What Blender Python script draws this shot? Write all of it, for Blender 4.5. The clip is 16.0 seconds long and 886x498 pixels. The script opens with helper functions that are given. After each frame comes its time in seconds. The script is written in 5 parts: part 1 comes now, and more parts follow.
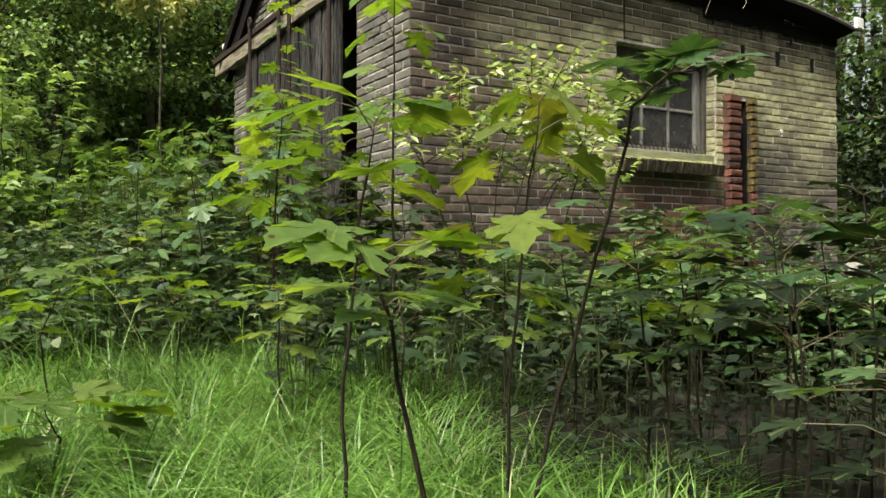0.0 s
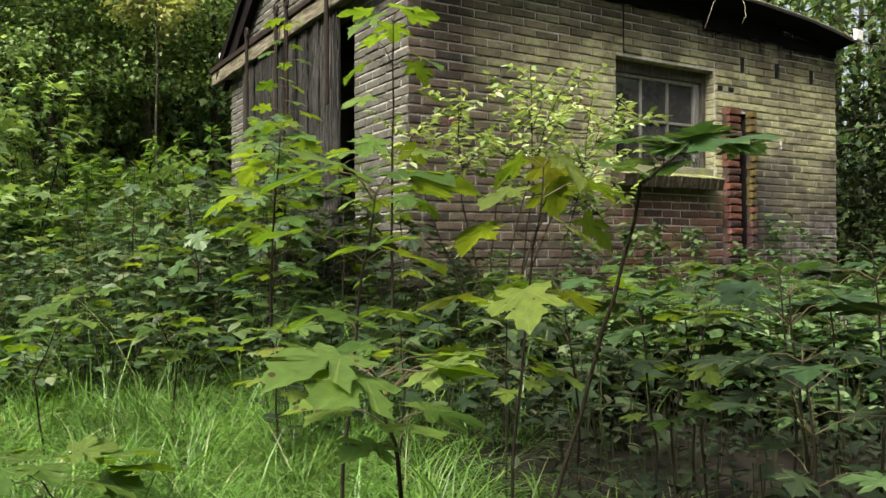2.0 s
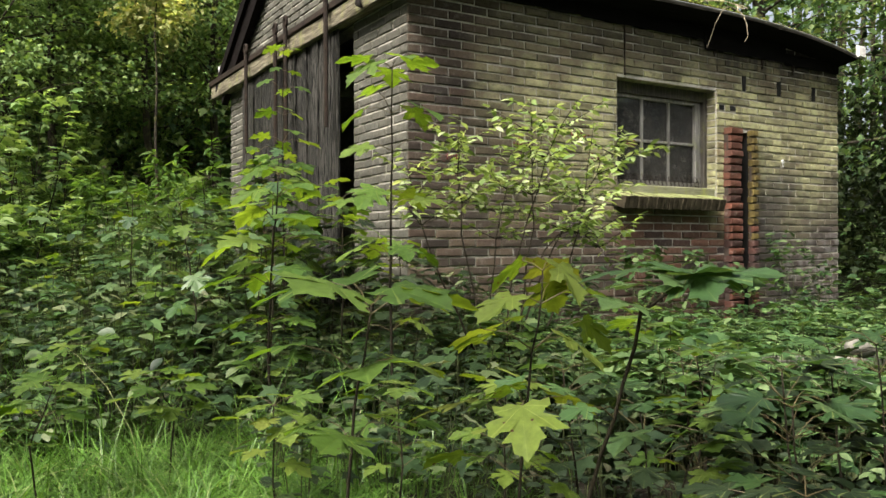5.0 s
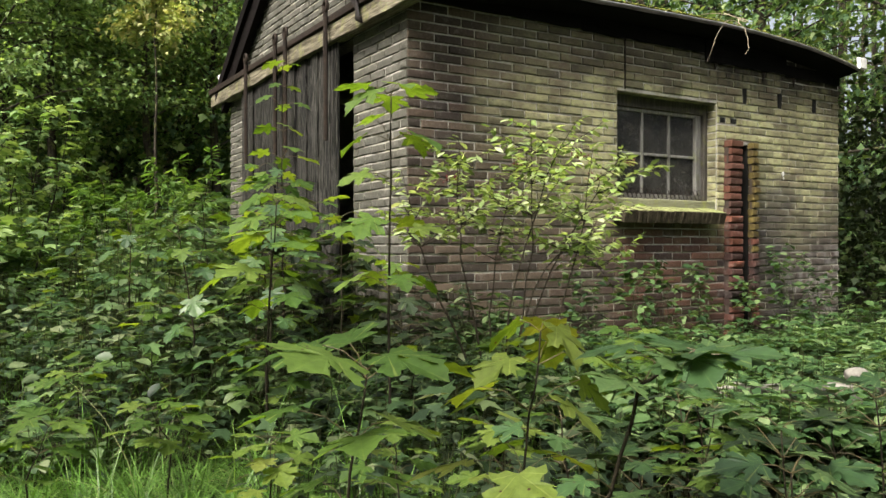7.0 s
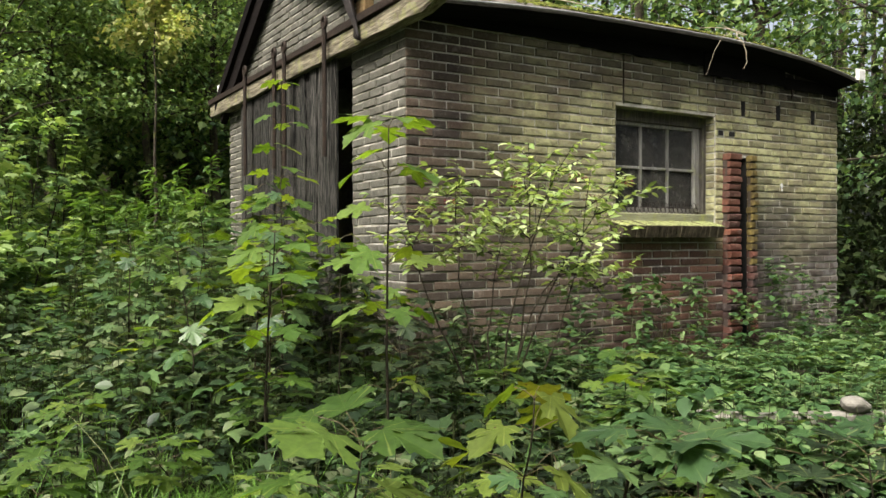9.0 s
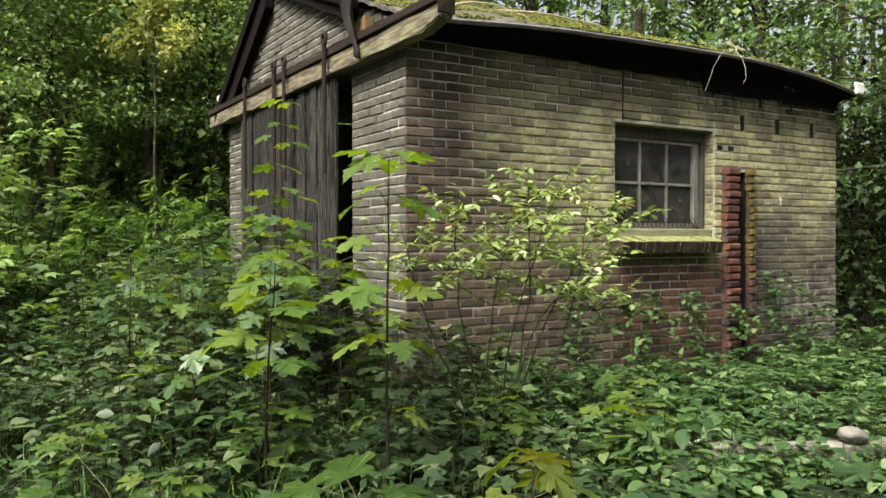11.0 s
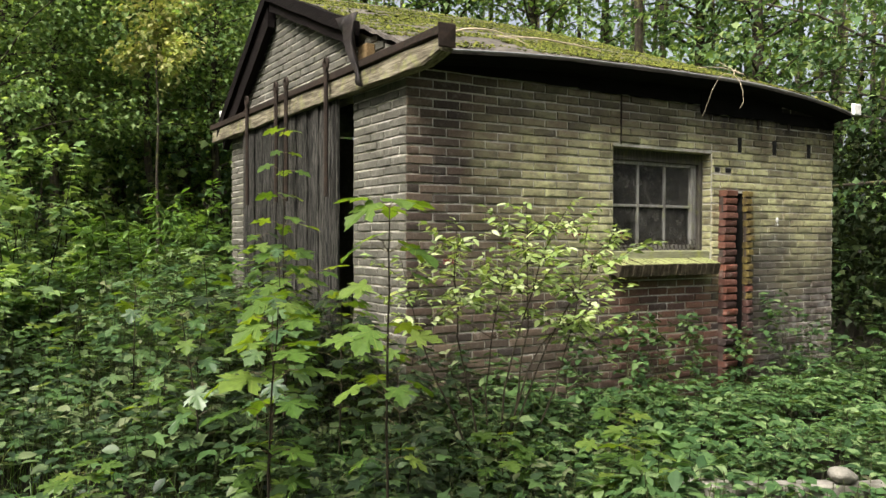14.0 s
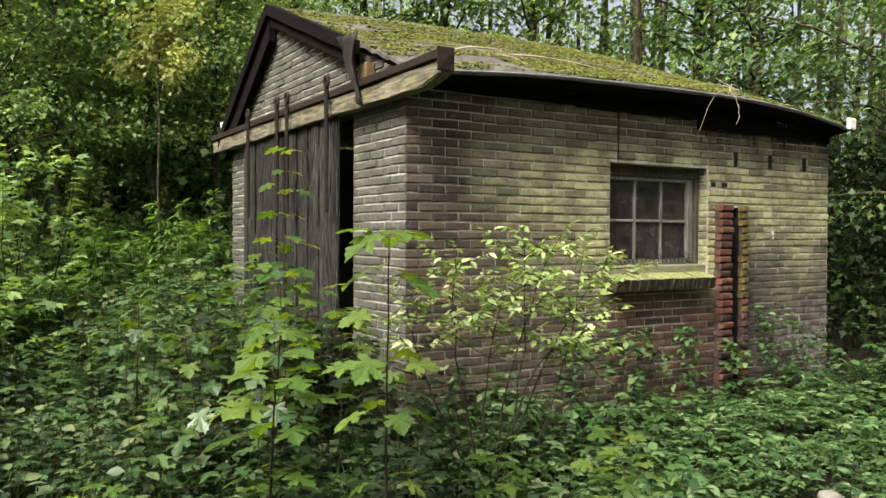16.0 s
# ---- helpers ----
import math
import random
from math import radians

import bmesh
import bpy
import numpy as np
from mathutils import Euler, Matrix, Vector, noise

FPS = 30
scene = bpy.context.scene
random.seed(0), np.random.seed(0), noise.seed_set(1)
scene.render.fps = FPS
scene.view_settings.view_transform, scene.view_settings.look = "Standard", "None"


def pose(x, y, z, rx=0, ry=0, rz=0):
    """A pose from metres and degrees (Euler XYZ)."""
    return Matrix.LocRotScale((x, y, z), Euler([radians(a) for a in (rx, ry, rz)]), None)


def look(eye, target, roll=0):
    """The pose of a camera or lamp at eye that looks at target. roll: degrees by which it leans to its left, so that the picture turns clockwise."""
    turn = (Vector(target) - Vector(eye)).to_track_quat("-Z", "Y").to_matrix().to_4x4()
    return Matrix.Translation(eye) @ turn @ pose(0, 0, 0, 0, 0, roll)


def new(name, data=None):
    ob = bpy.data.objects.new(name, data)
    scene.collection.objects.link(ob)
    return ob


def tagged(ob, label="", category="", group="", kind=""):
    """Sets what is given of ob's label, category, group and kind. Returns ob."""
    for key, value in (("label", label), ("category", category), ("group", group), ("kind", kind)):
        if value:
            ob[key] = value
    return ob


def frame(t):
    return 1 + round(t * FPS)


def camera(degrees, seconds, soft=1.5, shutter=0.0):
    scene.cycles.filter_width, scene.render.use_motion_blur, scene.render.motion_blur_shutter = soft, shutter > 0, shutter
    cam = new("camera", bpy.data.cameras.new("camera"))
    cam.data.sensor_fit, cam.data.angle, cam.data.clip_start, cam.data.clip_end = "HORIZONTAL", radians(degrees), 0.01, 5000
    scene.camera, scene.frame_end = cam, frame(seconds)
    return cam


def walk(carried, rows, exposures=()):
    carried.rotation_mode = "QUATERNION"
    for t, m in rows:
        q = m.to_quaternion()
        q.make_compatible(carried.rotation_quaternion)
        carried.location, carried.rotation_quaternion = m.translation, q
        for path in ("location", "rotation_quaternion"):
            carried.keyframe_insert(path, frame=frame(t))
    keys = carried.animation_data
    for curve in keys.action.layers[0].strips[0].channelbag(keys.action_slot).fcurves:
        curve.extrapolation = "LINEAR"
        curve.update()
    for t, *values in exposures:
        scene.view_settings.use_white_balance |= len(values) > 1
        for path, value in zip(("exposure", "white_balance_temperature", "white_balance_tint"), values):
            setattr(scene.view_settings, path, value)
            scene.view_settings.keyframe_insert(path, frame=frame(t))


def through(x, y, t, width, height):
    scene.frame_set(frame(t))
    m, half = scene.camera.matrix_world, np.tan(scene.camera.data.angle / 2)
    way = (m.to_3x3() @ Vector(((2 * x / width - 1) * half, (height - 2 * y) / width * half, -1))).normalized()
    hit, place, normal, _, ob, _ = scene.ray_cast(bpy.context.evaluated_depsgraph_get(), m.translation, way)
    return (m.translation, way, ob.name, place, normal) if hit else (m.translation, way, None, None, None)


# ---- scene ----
cam = camera(58.2, 16.0)
PATH = [
    (0, (-2.603, -4.755, 0.6), (-1.571, -3.041, 0.617), -0.3),
    (0.5, (-2.601, -4.74, 0.636), (-1.568, -3.028, 0.65), -0.3),
    (1, (-2.598, -4.726, 0.673), (-1.563, -3.015, 0.686), -0.3),
    (1.5, (-2.6, -4.721, 0.709), (-1.564, -3.01, 0.721), -0.3),
    (2, (-2.594, -4.72, 0.743), (-1.556, -3.011, 0.754), -0.3),
    (2.5, (-2.59, -4.718, 0.777), (-1.554, -3.007, 0.786), -0.3),
    (3, (-2.591, -4.713, 0.816), (-1.558, -3.001, 0.823), -0.2),
    (3.5, (-2.587, -4.711, 0.853), (-1.55, -3.001, 0.859), -0.3),
    (4, (-2.583, -4.709, 0.892), (-1.546, -2.999, 0.895), -0.3),
    (6.5, (-2.563, -4.696, 1.063), (-1.528, -2.985, 1.055), -0.2),
    (7, (-2.562, -4.696, 1.091), (-1.526, -2.985, 1.083), -0.1),
    (7.5, (-2.558, -4.701, 1.121), (-1.523, -2.99, 1.113), -0.2),
    (8, (-2.557, -4.707, 1.154), (-1.522, -2.996, 1.144), -0.1),
    (8.5, (-2.558, -4.713, 1.197), (-1.523, -3.001, 1.183), -0.2),
    (9, (-2.559, -4.713, 1.233), (-1.524, -3.002, 1.218), -0.2),
    (11.5, (-2.575, -4.732, 1.417), (-1.538, -3.022, 1.392), -0.1),
    (12, (-2.586, -4.741, 1.452), (-1.551, -3.029, 1.425), 0.1),
    (12.5, (-2.59, -4.748, 1.479), (-1.552, -3.038, 1.452), -0.0),
    (13, (-2.587, -4.76, 1.514), (-1.551, -3.05, 1.486), -0.1),
    (13.5, (-2.593, -4.773, 1.546), (-1.558, -3.061, 1.517), 0.1),
    (14, (-2.601, -4.788, 1.584), (-1.565, -3.077, 1.555), 0.1),
    (14.5, (-2.607, -4.801, 1.624), (-1.571, -3.091, 1.591), 0.1),
    (15, (-2.615, -4.819, 1.662), (-1.578, -3.109, 1.63), 0.1),
    (15.5, (-2.625, -4.839, 1.689), (-1.588, -3.129, 1.656), 0.1),
    (16, (-2.635, -4.853, 1.72), (-1.598, -3.143, 1.687), 0.2),
]
walk(cam, [(t, look(eye, target, roll)) for t, eye, target, roll in PATH])

# ---------------------------------------------------------------- light
SUN_ELEV, SUN_AZ = 51.0, 248.0          # degrees; azimuth clockwise from +y
world = bpy.data.worlds.new("sky")
scene.world = world
world.use_nodes = True
wn = world.node_tree
wn.nodes.clear()
w_out = wn.nodes.new("ShaderNodeOutputWorld")
w_bg = wn.nodes.new("ShaderNodeBackground")
w_sky = wn.nodes.new("ShaderNodeTexSky")
w_sky.sky_type, w_sky.sun_disc = "NISHITA", False
w_sky.sun_elevation, w_sky.sun_rotation = radians(SUN_ELEV), radians(SUN_AZ)
w_sky.air_density, w_sky.dust_density, w_sky.ozone_density = 1.0, 8.0, 0.5
w_bg.inputs["Strength"].default_value = 0.11
w_pale = wn.nodes.new("ShaderNodeHueSaturation")      # thin high cloud
w_pale.inputs["Saturation"].default_value = 0.45
wn.links.new(w_sky.outputs[0], w_pale.inputs["Color"])
wn.links.new(w_pale.outputs[0], w_bg.inputs["Color"])
wn.links.new(w_bg.outputs[0], w_out.inputs["Surface"])
sun = new("sun", bpy.data.lights.new("sun", "SUN"))
sun.data.energy, sun.data.angle, sun.data.color = 3.2, radians(24), (1.0, 0.96, 0.88)
sd = Vector((math.sin(radians(SUN_AZ)) * math.cos(radians(SUN_ELEV)), math.cos(radians(SUN_AZ)) * math.cos(radians(SUN_ELEV)), math.sin(radians(SUN_ELEV))))
sun.matrix_world = look(sd * 40, (0, 0, 0))
scene.view_settings.exposure = 1.37


# ---------------------------------------------------------------- materials
class Nodes:
    """Short hand for building a node material."""

    def __init__(self, name):
        self.mat = bpy.data.materials.new(name)
        self.mat.use_nodes = True
        self.tree = self.mat.node_tree
        self.tree.nodes.clear()
        self.out = self.node("ShaderNodeOutputMaterial")

    def node(self, kind, **values):
        n = self.tree.nodes.new(kind)
        for key, value in values.items():
            setattr(n, key, value)
        return n

    def link(self, a, b):
        self.tree.links.new(a, b)

    def put(self, socket, value):
        if isinstance(value, bpy.types.NodeSocket):
            self.link(value, socket)
        else:
            socket.default_value = value

    def where(self):
        return self.node("ShaderNodeNewGeometry").outputs["Position"]

    def local(self):
        return self.node("ShaderNodeTexCoord").outputs["Object"]

    def scaled(self, vec, s):
        n = self.node("ShaderNodeMapping")
        self.link(vec, n.inputs["Vector"])
        n.inputs["Scale"].default_value = s
        return n.outputs[0]

    def noise(self, vec, scale, detail=4.0, rough=0.55, distort=0.0):
        n = self.node("ShaderNodeTexNoise")
        self.link(vec, n.inputs["Vector"])
        n.inputs["Scale"].default_value, n.inputs["Detail"].default_value = scale, detail
        n.inputs["Roughness"].default_value, n.inputs["Distortion"].default_value = rough, distort
        return n.outputs["Fac"]

    def ramp(self, fac, stops):
        n = self.node("ShaderNodeValToRGB")
        self.link(fac, n.inputs["Fac"])
        els = n.color_ramp.elements
        while len(els) < len(stops):
            els.new(0.5)
        for e, (p, c) in zip(els, stops):
            e.position = p
            e.color = (*c, 1) if isinstance(c, tuple) else (c, c, c, 1)
        return n.outputs["Color"]

    def mix(self, fac, a, b, how="MIX"):
        n = self.node("ShaderNodeMix", data_type="RGBA", blend_type=how)
        self.put(n.inputs[0], fac)
        for sock, v in ((n.inputs[6], a), (n.inputs[7], b)):
            self.put(sock, (*v, 1) if isinstance(v, tuple) and len(v) == 3 else v)
        return n.outputs[2]

    def math(self, how, a, b=0.5, clamp=False):
        n = self.node("ShaderNodeMath", operation=how, use_clamp=clamp)
        self.put(n.inputs[0], a)
        self.put(n.inputs[1], b)
        return n.outputs[0]

    def band(self, value, a, b):
        """0 below a, 1 above b (or the other way round), smooth."""
        n = self.node("ShaderNodeMapRange", interpolation_type="SMOOTHSTEP", clamp=True)
        self.put(n.inputs[0], value)
        lo, hi = (a, b) if a < b else (b, a)
        n.inputs[1].default_value, n.inputs[2].default_value = lo, hi
        n.inputs[3].default_value, n.inputs[4].default_value = (0, 1) if a < b else (1, 0)
        return n.outputs[0]

    def bump(self, height, strength=0.5, distance=0.01):
        n = self.node("ShaderNodeBump")
        n.inputs["Strength"].default_value, n.inputs["Distance"].default_value = strength, distance
        self.link(height, n.inputs["Height"])
        return n.outputs[0]

    def finish(self, color, rough=0.85, normal=None, metal=0.0, spec=0.3):
        p = self.node("ShaderNodeBsdfPrincipled")
        self.put(p.inputs["Base Color"], (*color, 1) if isinstance(color, tuple) and len(color) == 3 else color)
        self.put(p.inputs["Roughness"], rough)
        self.put(p.inputs["Metallic"], metal)
        p.inputs["Specular IOR Level"].default_value = spec
        if normal is not None:
            self.link(normal, p.inputs["Normal"])
        self.link(p.outputs[0], self.out.inputs["Surface"])
        return self.mat


def rnd(n, single):
    """One random value for each object (single) or each loose piece of a mesh."""
    return n.node("ShaderNodeObjectInfo").outputs["Random"] if single else n.node("ShaderNodeNewGeometry").outputs["Random Per Island"]


def brick_material(name, single, algae=1.0, red=0.0, grey=0.0):
    n = Nodes(name)
    at = n.where()
    xyz = n.node("ShaderNodeSeparateXYZ")
    n.link(at, xyz.inputs[0])
    x, z = xyz.outputs[0], xyz.outputs[2]
    r = rnd(n, single)
    base = n.ramp(r, [(0.0, (0.040, 0.032, 0.025)), (0.3, (0.070, 0.053, 0.039)), (0.55, (0.102, 0.077, 0.055)), (0.8, (0.066, 0.046, 0.034)), (1.0, (0.031, 0.026, 0.022))])
    redder = n.ramp(r, [(0.0, (0.034, 0.022, 0.020)), (0.25, (0.085, 0.034, 0.026)), (0.55, (0.135, 0.045, 0.028)), (0.8, (0.075, 0.032, 0.026)), (1.0, (0.036, 0.024, 0.022))])
    big = n.noise(at, 1.7, 3)
    if red > 0:
        base = n.mix(red, base, redder)
    else:
        # reddish bricks below the window
        patch = n.math("MULTIPLY", n.math("MULTIPLY", n.band(x, 1.75, 2.0), n.band(x, 3.35, 3.2)), n.band(n.math("ADD", z, n.math("MULTIPLY", big, 0.2)), 1.45, 1.3))
        beside = n.math("MULTIPLY", n.math("MULTIPLY", n.band(x, 3.05, 3.09), n.band(x, 3.22, 3.18)), n.band(z, 2.05, 1.95))
        base = n.mix(n.math("MULTIPLY", n.math("MAXIMUM", patch, beside), 0.5), base, redder)
    if grey > 0:
        base = n.mix(grey, base, n.ramp(n.noise(at, 5, 4), [(0.3, (0.056, 0.055, 0.044)), (0.7, (0.106, 0.105, 0.085))]))
    fine = n.noise(at, 46, 5, 0.65)
    base = n.mix(0.75, base, n.ramp(fine, [(0.3, 0.62), (0.7, 1.35)]), "MULTIPLY")
    # yellow-green algae in a broad stain across the wall, thinner towards its corners
    edge = n.math("ADD", n.math("MULTIPLY", n.noise(at, 1.1, 4, 0.6, 0.4), 1.5), -0.75)
    xa = n.math("ADD", x, edge)
    za = n.math("ADD", z, n.math("MULTIPLY", edge, 0.7))
    stain = n.math("MULTIPLY", n.math("MULTIPLY", n.band(xa, 0.4, 1.35), n.band(za, 1.0, 1.62)), n.band(xa, 5.2, 4.55))
    stain = n.math("MULTIPLY", stain, n.math("ADD", 0.3, n.math("MULTIPLY", n.band(za, 2.70, 2.30), 0.7)))
    stain = n.math("MULTIPLY", stain, n.math("ADD", 0.35, n.math("MULTIPLY", n.band(n.noise(at, 2.6, 4, 0.65, 0.5), 0.36, 0.58), 0.65)))
    per = n.math("ADD", 0.45, n.math("MULTIPLY", r, 0.75))
    streak = n.band(n.noise(n.scaled(at, (0.8, 0.8, 1.5)), 15, 5, 0.7), 0.34, 0.58)
    keep = n.math("MULTIPLY", n.math("MULTIPLY", stain, per, True), n.math("ADD", 0.40, n.math("MULTIPLY", streak, 0.6)), True)
    keep = n.math("MULTIPLY", keep, algae)
    green = n.mix(n.noise(at, 3.0, 3), (0.315, 0.312, 0.140), (0.45, 0.44, 0.255))
    col = n.mix(keep, base, green)
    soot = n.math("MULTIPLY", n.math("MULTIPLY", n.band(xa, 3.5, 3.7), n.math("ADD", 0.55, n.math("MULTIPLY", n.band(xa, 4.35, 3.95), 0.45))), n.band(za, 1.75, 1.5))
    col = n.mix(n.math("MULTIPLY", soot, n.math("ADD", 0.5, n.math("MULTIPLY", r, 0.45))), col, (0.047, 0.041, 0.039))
    # soot drips and the eave's shade, both put into the brick colour
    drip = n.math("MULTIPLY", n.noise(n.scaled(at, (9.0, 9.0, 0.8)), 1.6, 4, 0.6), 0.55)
    eave_shade_soot = n.math("MULTIPLY", n.band(n.math("ADD", z, drip), 2.74, 2.98), n.math("MULTIPLY", n.band(xa, 2.5, 3.1), n.band(xa, 5.6, 5.0)))
    col = n.mix(n.math("MULTIPLY", eave_shade_soot, 0.88), col, (0.020, 0.018, 0.016))
    # pale lime bloom low at the far end, and weathered grey all over
    bloom = n.math("MULTIPLY", n.math("MULTIPLY", n.band(xa, 3.6, 4.3), n.band(za, 1.25, 0.75)), n.band(n.noise(at, 9, 4), 0.42, 0.62))
    col = n.mix(n.math("MULTIPLY", bloom, 0.35), col, (0.36, 0.35, 0.33))
    col = n.mix(n.math("MULTIPLY", n.band(n.noise(at, 14, 5, 0.7), 0.52, 0.72), 0.3), col, (0.30, 0.28, 0.245))
    nrm = n.bump(n.math("ADD", fine, n.math("MULTIPLY", n.noise(at, 130, 3), 0.5)), 0.7, 0.006)
    return n.finish(col, 0.9, nrm, spec=0.2)


def mortar_material():
    n = Nodes("mortar")
    at = n.where()
    c = n.ramp(n.noise(at, 30, 5), [(0.3, (0.25, 0.235, 0.205)), (0.7, (0.52, 0.49, 0.44))])
    c = n.mix(n.math("MULTIPLY", n.band(n.noise(at, 2.2, 3), 0.4, 0.65), 0.45), c, (0.25, 0.255, 0.13))
    return n.finish(c, 0.95, n.bump(n.noise(at, 160, 3), 0.5, 0.004), spec=0.1)


def wood_material(name, dark, light, along="z", scale=1.0, moss=0.0, single=True, spread=0.21):
    n = Nodes(name)
    at = n.where()
    squash = {"x": (1.0, 14, 14), "y": (14, 1.0, 14), "z": (14, 14, 1.0)}[along]
    r = rnd(n, single)
    shift = n.node("ShaderNodeVectorMath", operation="ADD")
    n.link(n.scaled(at, tuple(s * scale for s in squash)), shift.inputs[0])
    n.link(n.math("MULTIPLY", r, 40.0), shift.inputs[1])
    grain = n.noise(shift.outputs[0], 4.0, 6, 0.68, 0.6)
    c = n.ramp(grain, [(0.51 - spread, dark), (0.51, tuple((a + b) / 2.4 for a, b in zip(dark, light))), (0.51 + spread, light)])
    c = n.mix(0.6, c, n.ramp(r, [(0, 0.6), (1, 1.3)]), "MULTIPLY")
    c = n.mix(0.5, c, n.ramp(n.noise(at, 2.6, 4), [(0.3, 0.6), (0.7, 1.25)]), "MULTIPLY")
    if moss:
        c = n.mix(n.math("MULTIPLY", n.band(n.noise(at, 9, 5, 0.7), 0.5, 0.66), moss), c, (0.24, 0.26, 0.07))
    return n.finish(c, 0.9, n.bump(grain, 0.8, 0.008), spec=0.1)


def leaf_material(name, stops, single, rough=0.42, through=0.35, spots=0.0, shine=0.4, glow=(1.42, 1.4, 0.62)):
    """Thin leaf: a glossy face, and light that comes through it."""
    n = Nodes(name)
    r = rnd(n, single)
    c = n.ramp(r, stops)
    at = n.where()
    c = n.mix(0.8, c, n.ramp(n.noise(at, 0.9, 3), [(0.3, 0.6), (0.7, 1.3)]), "MULTIPLY")
    c = n.mix(0.5, c, n.ramp(n.noise(at, 60, 3), [(0.3, 0.7), (0.7, 1.25)]), "MULTIPLY")
    if single:
        uv = n.local()
        xy = n.node("ShaderNodeSeparateXYZ")
        n.link(uv, xy.inputs[0])
        fan = n.math("ARCTAN2", n.math("ABSOLUTE", xy.outputs[0]), xy.outputs[1])
        rib = n.math("PINGPONG", n.math("ADD", fan, n.math("MULTIPLY", n.noise(uv, 3, 2), 0.06)), 0.36)
        c = n.mix(n.math("MULTIPLY", n.band(rib, 0.05, 0.0), 0.35), c, (0.30, 0.34, 0.10))
        c = n.mix(0.35, c, n.ramp(n.noise(uv, 5, 3), [(0.35, 0.7), (0.65, 1.25)]), "MULTIPLY")
    if spots:
        v = n.node("ShaderNodeTexVoronoi")
        n.link(at, v.inputs["Vector"])
        v.inputs["Scale"].default_value = 48
        dot = n.band(n.math("ADD", v.outputs["Distance"], n.math("MULTIPLY", n.noise(at, 20, 2), 0.5)), 0.42, 0.34)
        dot = n.math("MULTIPLY", dot, n.band(n.noise(at, 7, 2), 0.52, 0.58))
        c = n.mix(n.math("MULTIPLY", dot, spots), c, (0.05, 0.025, 0.012))
    p = n.node("ShaderNodeBsdfPrincipled")
    n.link(c, p.inputs["Base Color"])
    p.inputs["Roughness"].default_value, p.inputs["Specular IOR Level"].default_value = rough, shine
    n.link(n.bump(n.noise(at, 90, 3), 0.25, 0.004), p.inputs["Normal"])
    t = n.node("ShaderNodeBsdfTranslucent")
    n.link(n.mix(1.0, c, glow, "MULTIPLY"), t.inputs["Color"])
    m = n.node("ShaderNodeMixShader")
    m.inputs[0].default_value = through
    n.link(p.outputs[0], m.inputs[1])
    n.link(t.outputs[0], m.inputs[2])
    n.link(m.outputs[0], n.out.inputs["Surface"])
    return n.mat


def simple_material(name, a, b, scale, rough=0.85, metal=0.0, bump=0.4, spec=0.3):
    n = Nodes(name)
    at = n.where()
    f = n.noise(at, scale, 6, 0.65)
    c = n.ramp(f, [(0.32, a), (0.68, b)])
    c = n.mix(0.4, c, n.ramp(n.noise(at, scale * 0.13, 3), [(0.3, 0.6), (0.7, 1.3)]), "MULTIPLY")
    return n.finish(c, rough, n.bump(f, bump, 0.01), metal, spec)


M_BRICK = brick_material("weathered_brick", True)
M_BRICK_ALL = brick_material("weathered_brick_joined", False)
M_BRICK_GREY = brick_material("grey_brick", True, algae=0.0, grey=0.85)
M_BRICK_GREY_ALL = brick_material("grey_brick_joined", False, algae=0.22, grey=0.85)
M_BRICK_RED = brick_material("red_brick", True, algae=0.03, red=0.9)
M_MORTAR = mortar_material()
M_PLANK = wood_material("grey_plank", (0.003, 0.003, 0.003), (0.062, 0.059, 0.051), "z", 1.5, spread=0.07)
M_BEAM = wood_material("pale_beam", (0.070, 0.058, 0.040), (0.279, 0.248, 0.176), "y", 0.9, 0.35, spread=0.13)
M_FASCIA = wood_material("dark_board", (0.002, 0.001, 0.001), (0.010, 0.007, 0.006), "y", 0.7)
# near-black, so that shade below the eave is in the board colour
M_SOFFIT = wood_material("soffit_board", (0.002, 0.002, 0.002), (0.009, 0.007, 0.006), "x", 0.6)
M_FRAME_OLD = wood_material("dark_window_wood", (0.045, 0.040, 0.034), (0.165, 0.150, 0.128), "z", 1.4, 0.2)
M_FRAME = wood_material("grey_window_wood", (0.115, 0.110, 0.100), (0.40, 0.385, 0.355), "z", 1.4, 0.25)
M_SILLWOOD = wood_material("mossy_sill_wood", (0.17, 0.17, 0.10), (0.42, 0.42, 0.27), "x", 1.2, 0.75)
M_RUST = simple_material("rusty_iron", (0.011, 0.008, 0.006), (0.032, 0.020, 0.013), 22, 0.8, 0.3)
M_ROOF = simple_material("weathered_roof_sheet", (0.035, 0.030, 0.026), (0.13, 0.115, 0.095), 9, 0.95)
M_METAL = simple_material("zinc_edge", (0.20, 0.20, 0.20), (0.38, 0.38, 0.38), 14, 0.5, 0.6)
M_WHITE = simple_material("pale_board", (0.42, 0.41, 0.38), (0.68, 0.67, 0.63), 18)
M_TIN = simple_material("torn_felt", (0.006, 0.004, 0.004), (0.025, 0.019, 0.015), 11, 0.7)
M_STONE = simple_material("pale_concrete", (0.055, 0.052, 0.040), (0.22, 0.205, 0.175), 10, 0.95)
M_SOIL = simple_material("leafy_soil", (0.008, 0.006, 0.004), (0.027, 0.021, 0.012), 12, 1.0)
# black enough to stand for shade inside the shed and its openings
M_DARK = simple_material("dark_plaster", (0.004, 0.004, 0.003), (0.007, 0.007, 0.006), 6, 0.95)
M_BARK = wood_material("bark", (0.022, 0.018, 0.014), (0.085, 0.072, 0.055), "z", 0.35, 0.4)
M_STEM = wood_material("stem", (0.012, 0.010, 0.007), (0.042, 0.034, 0.021), "z", 4.0)
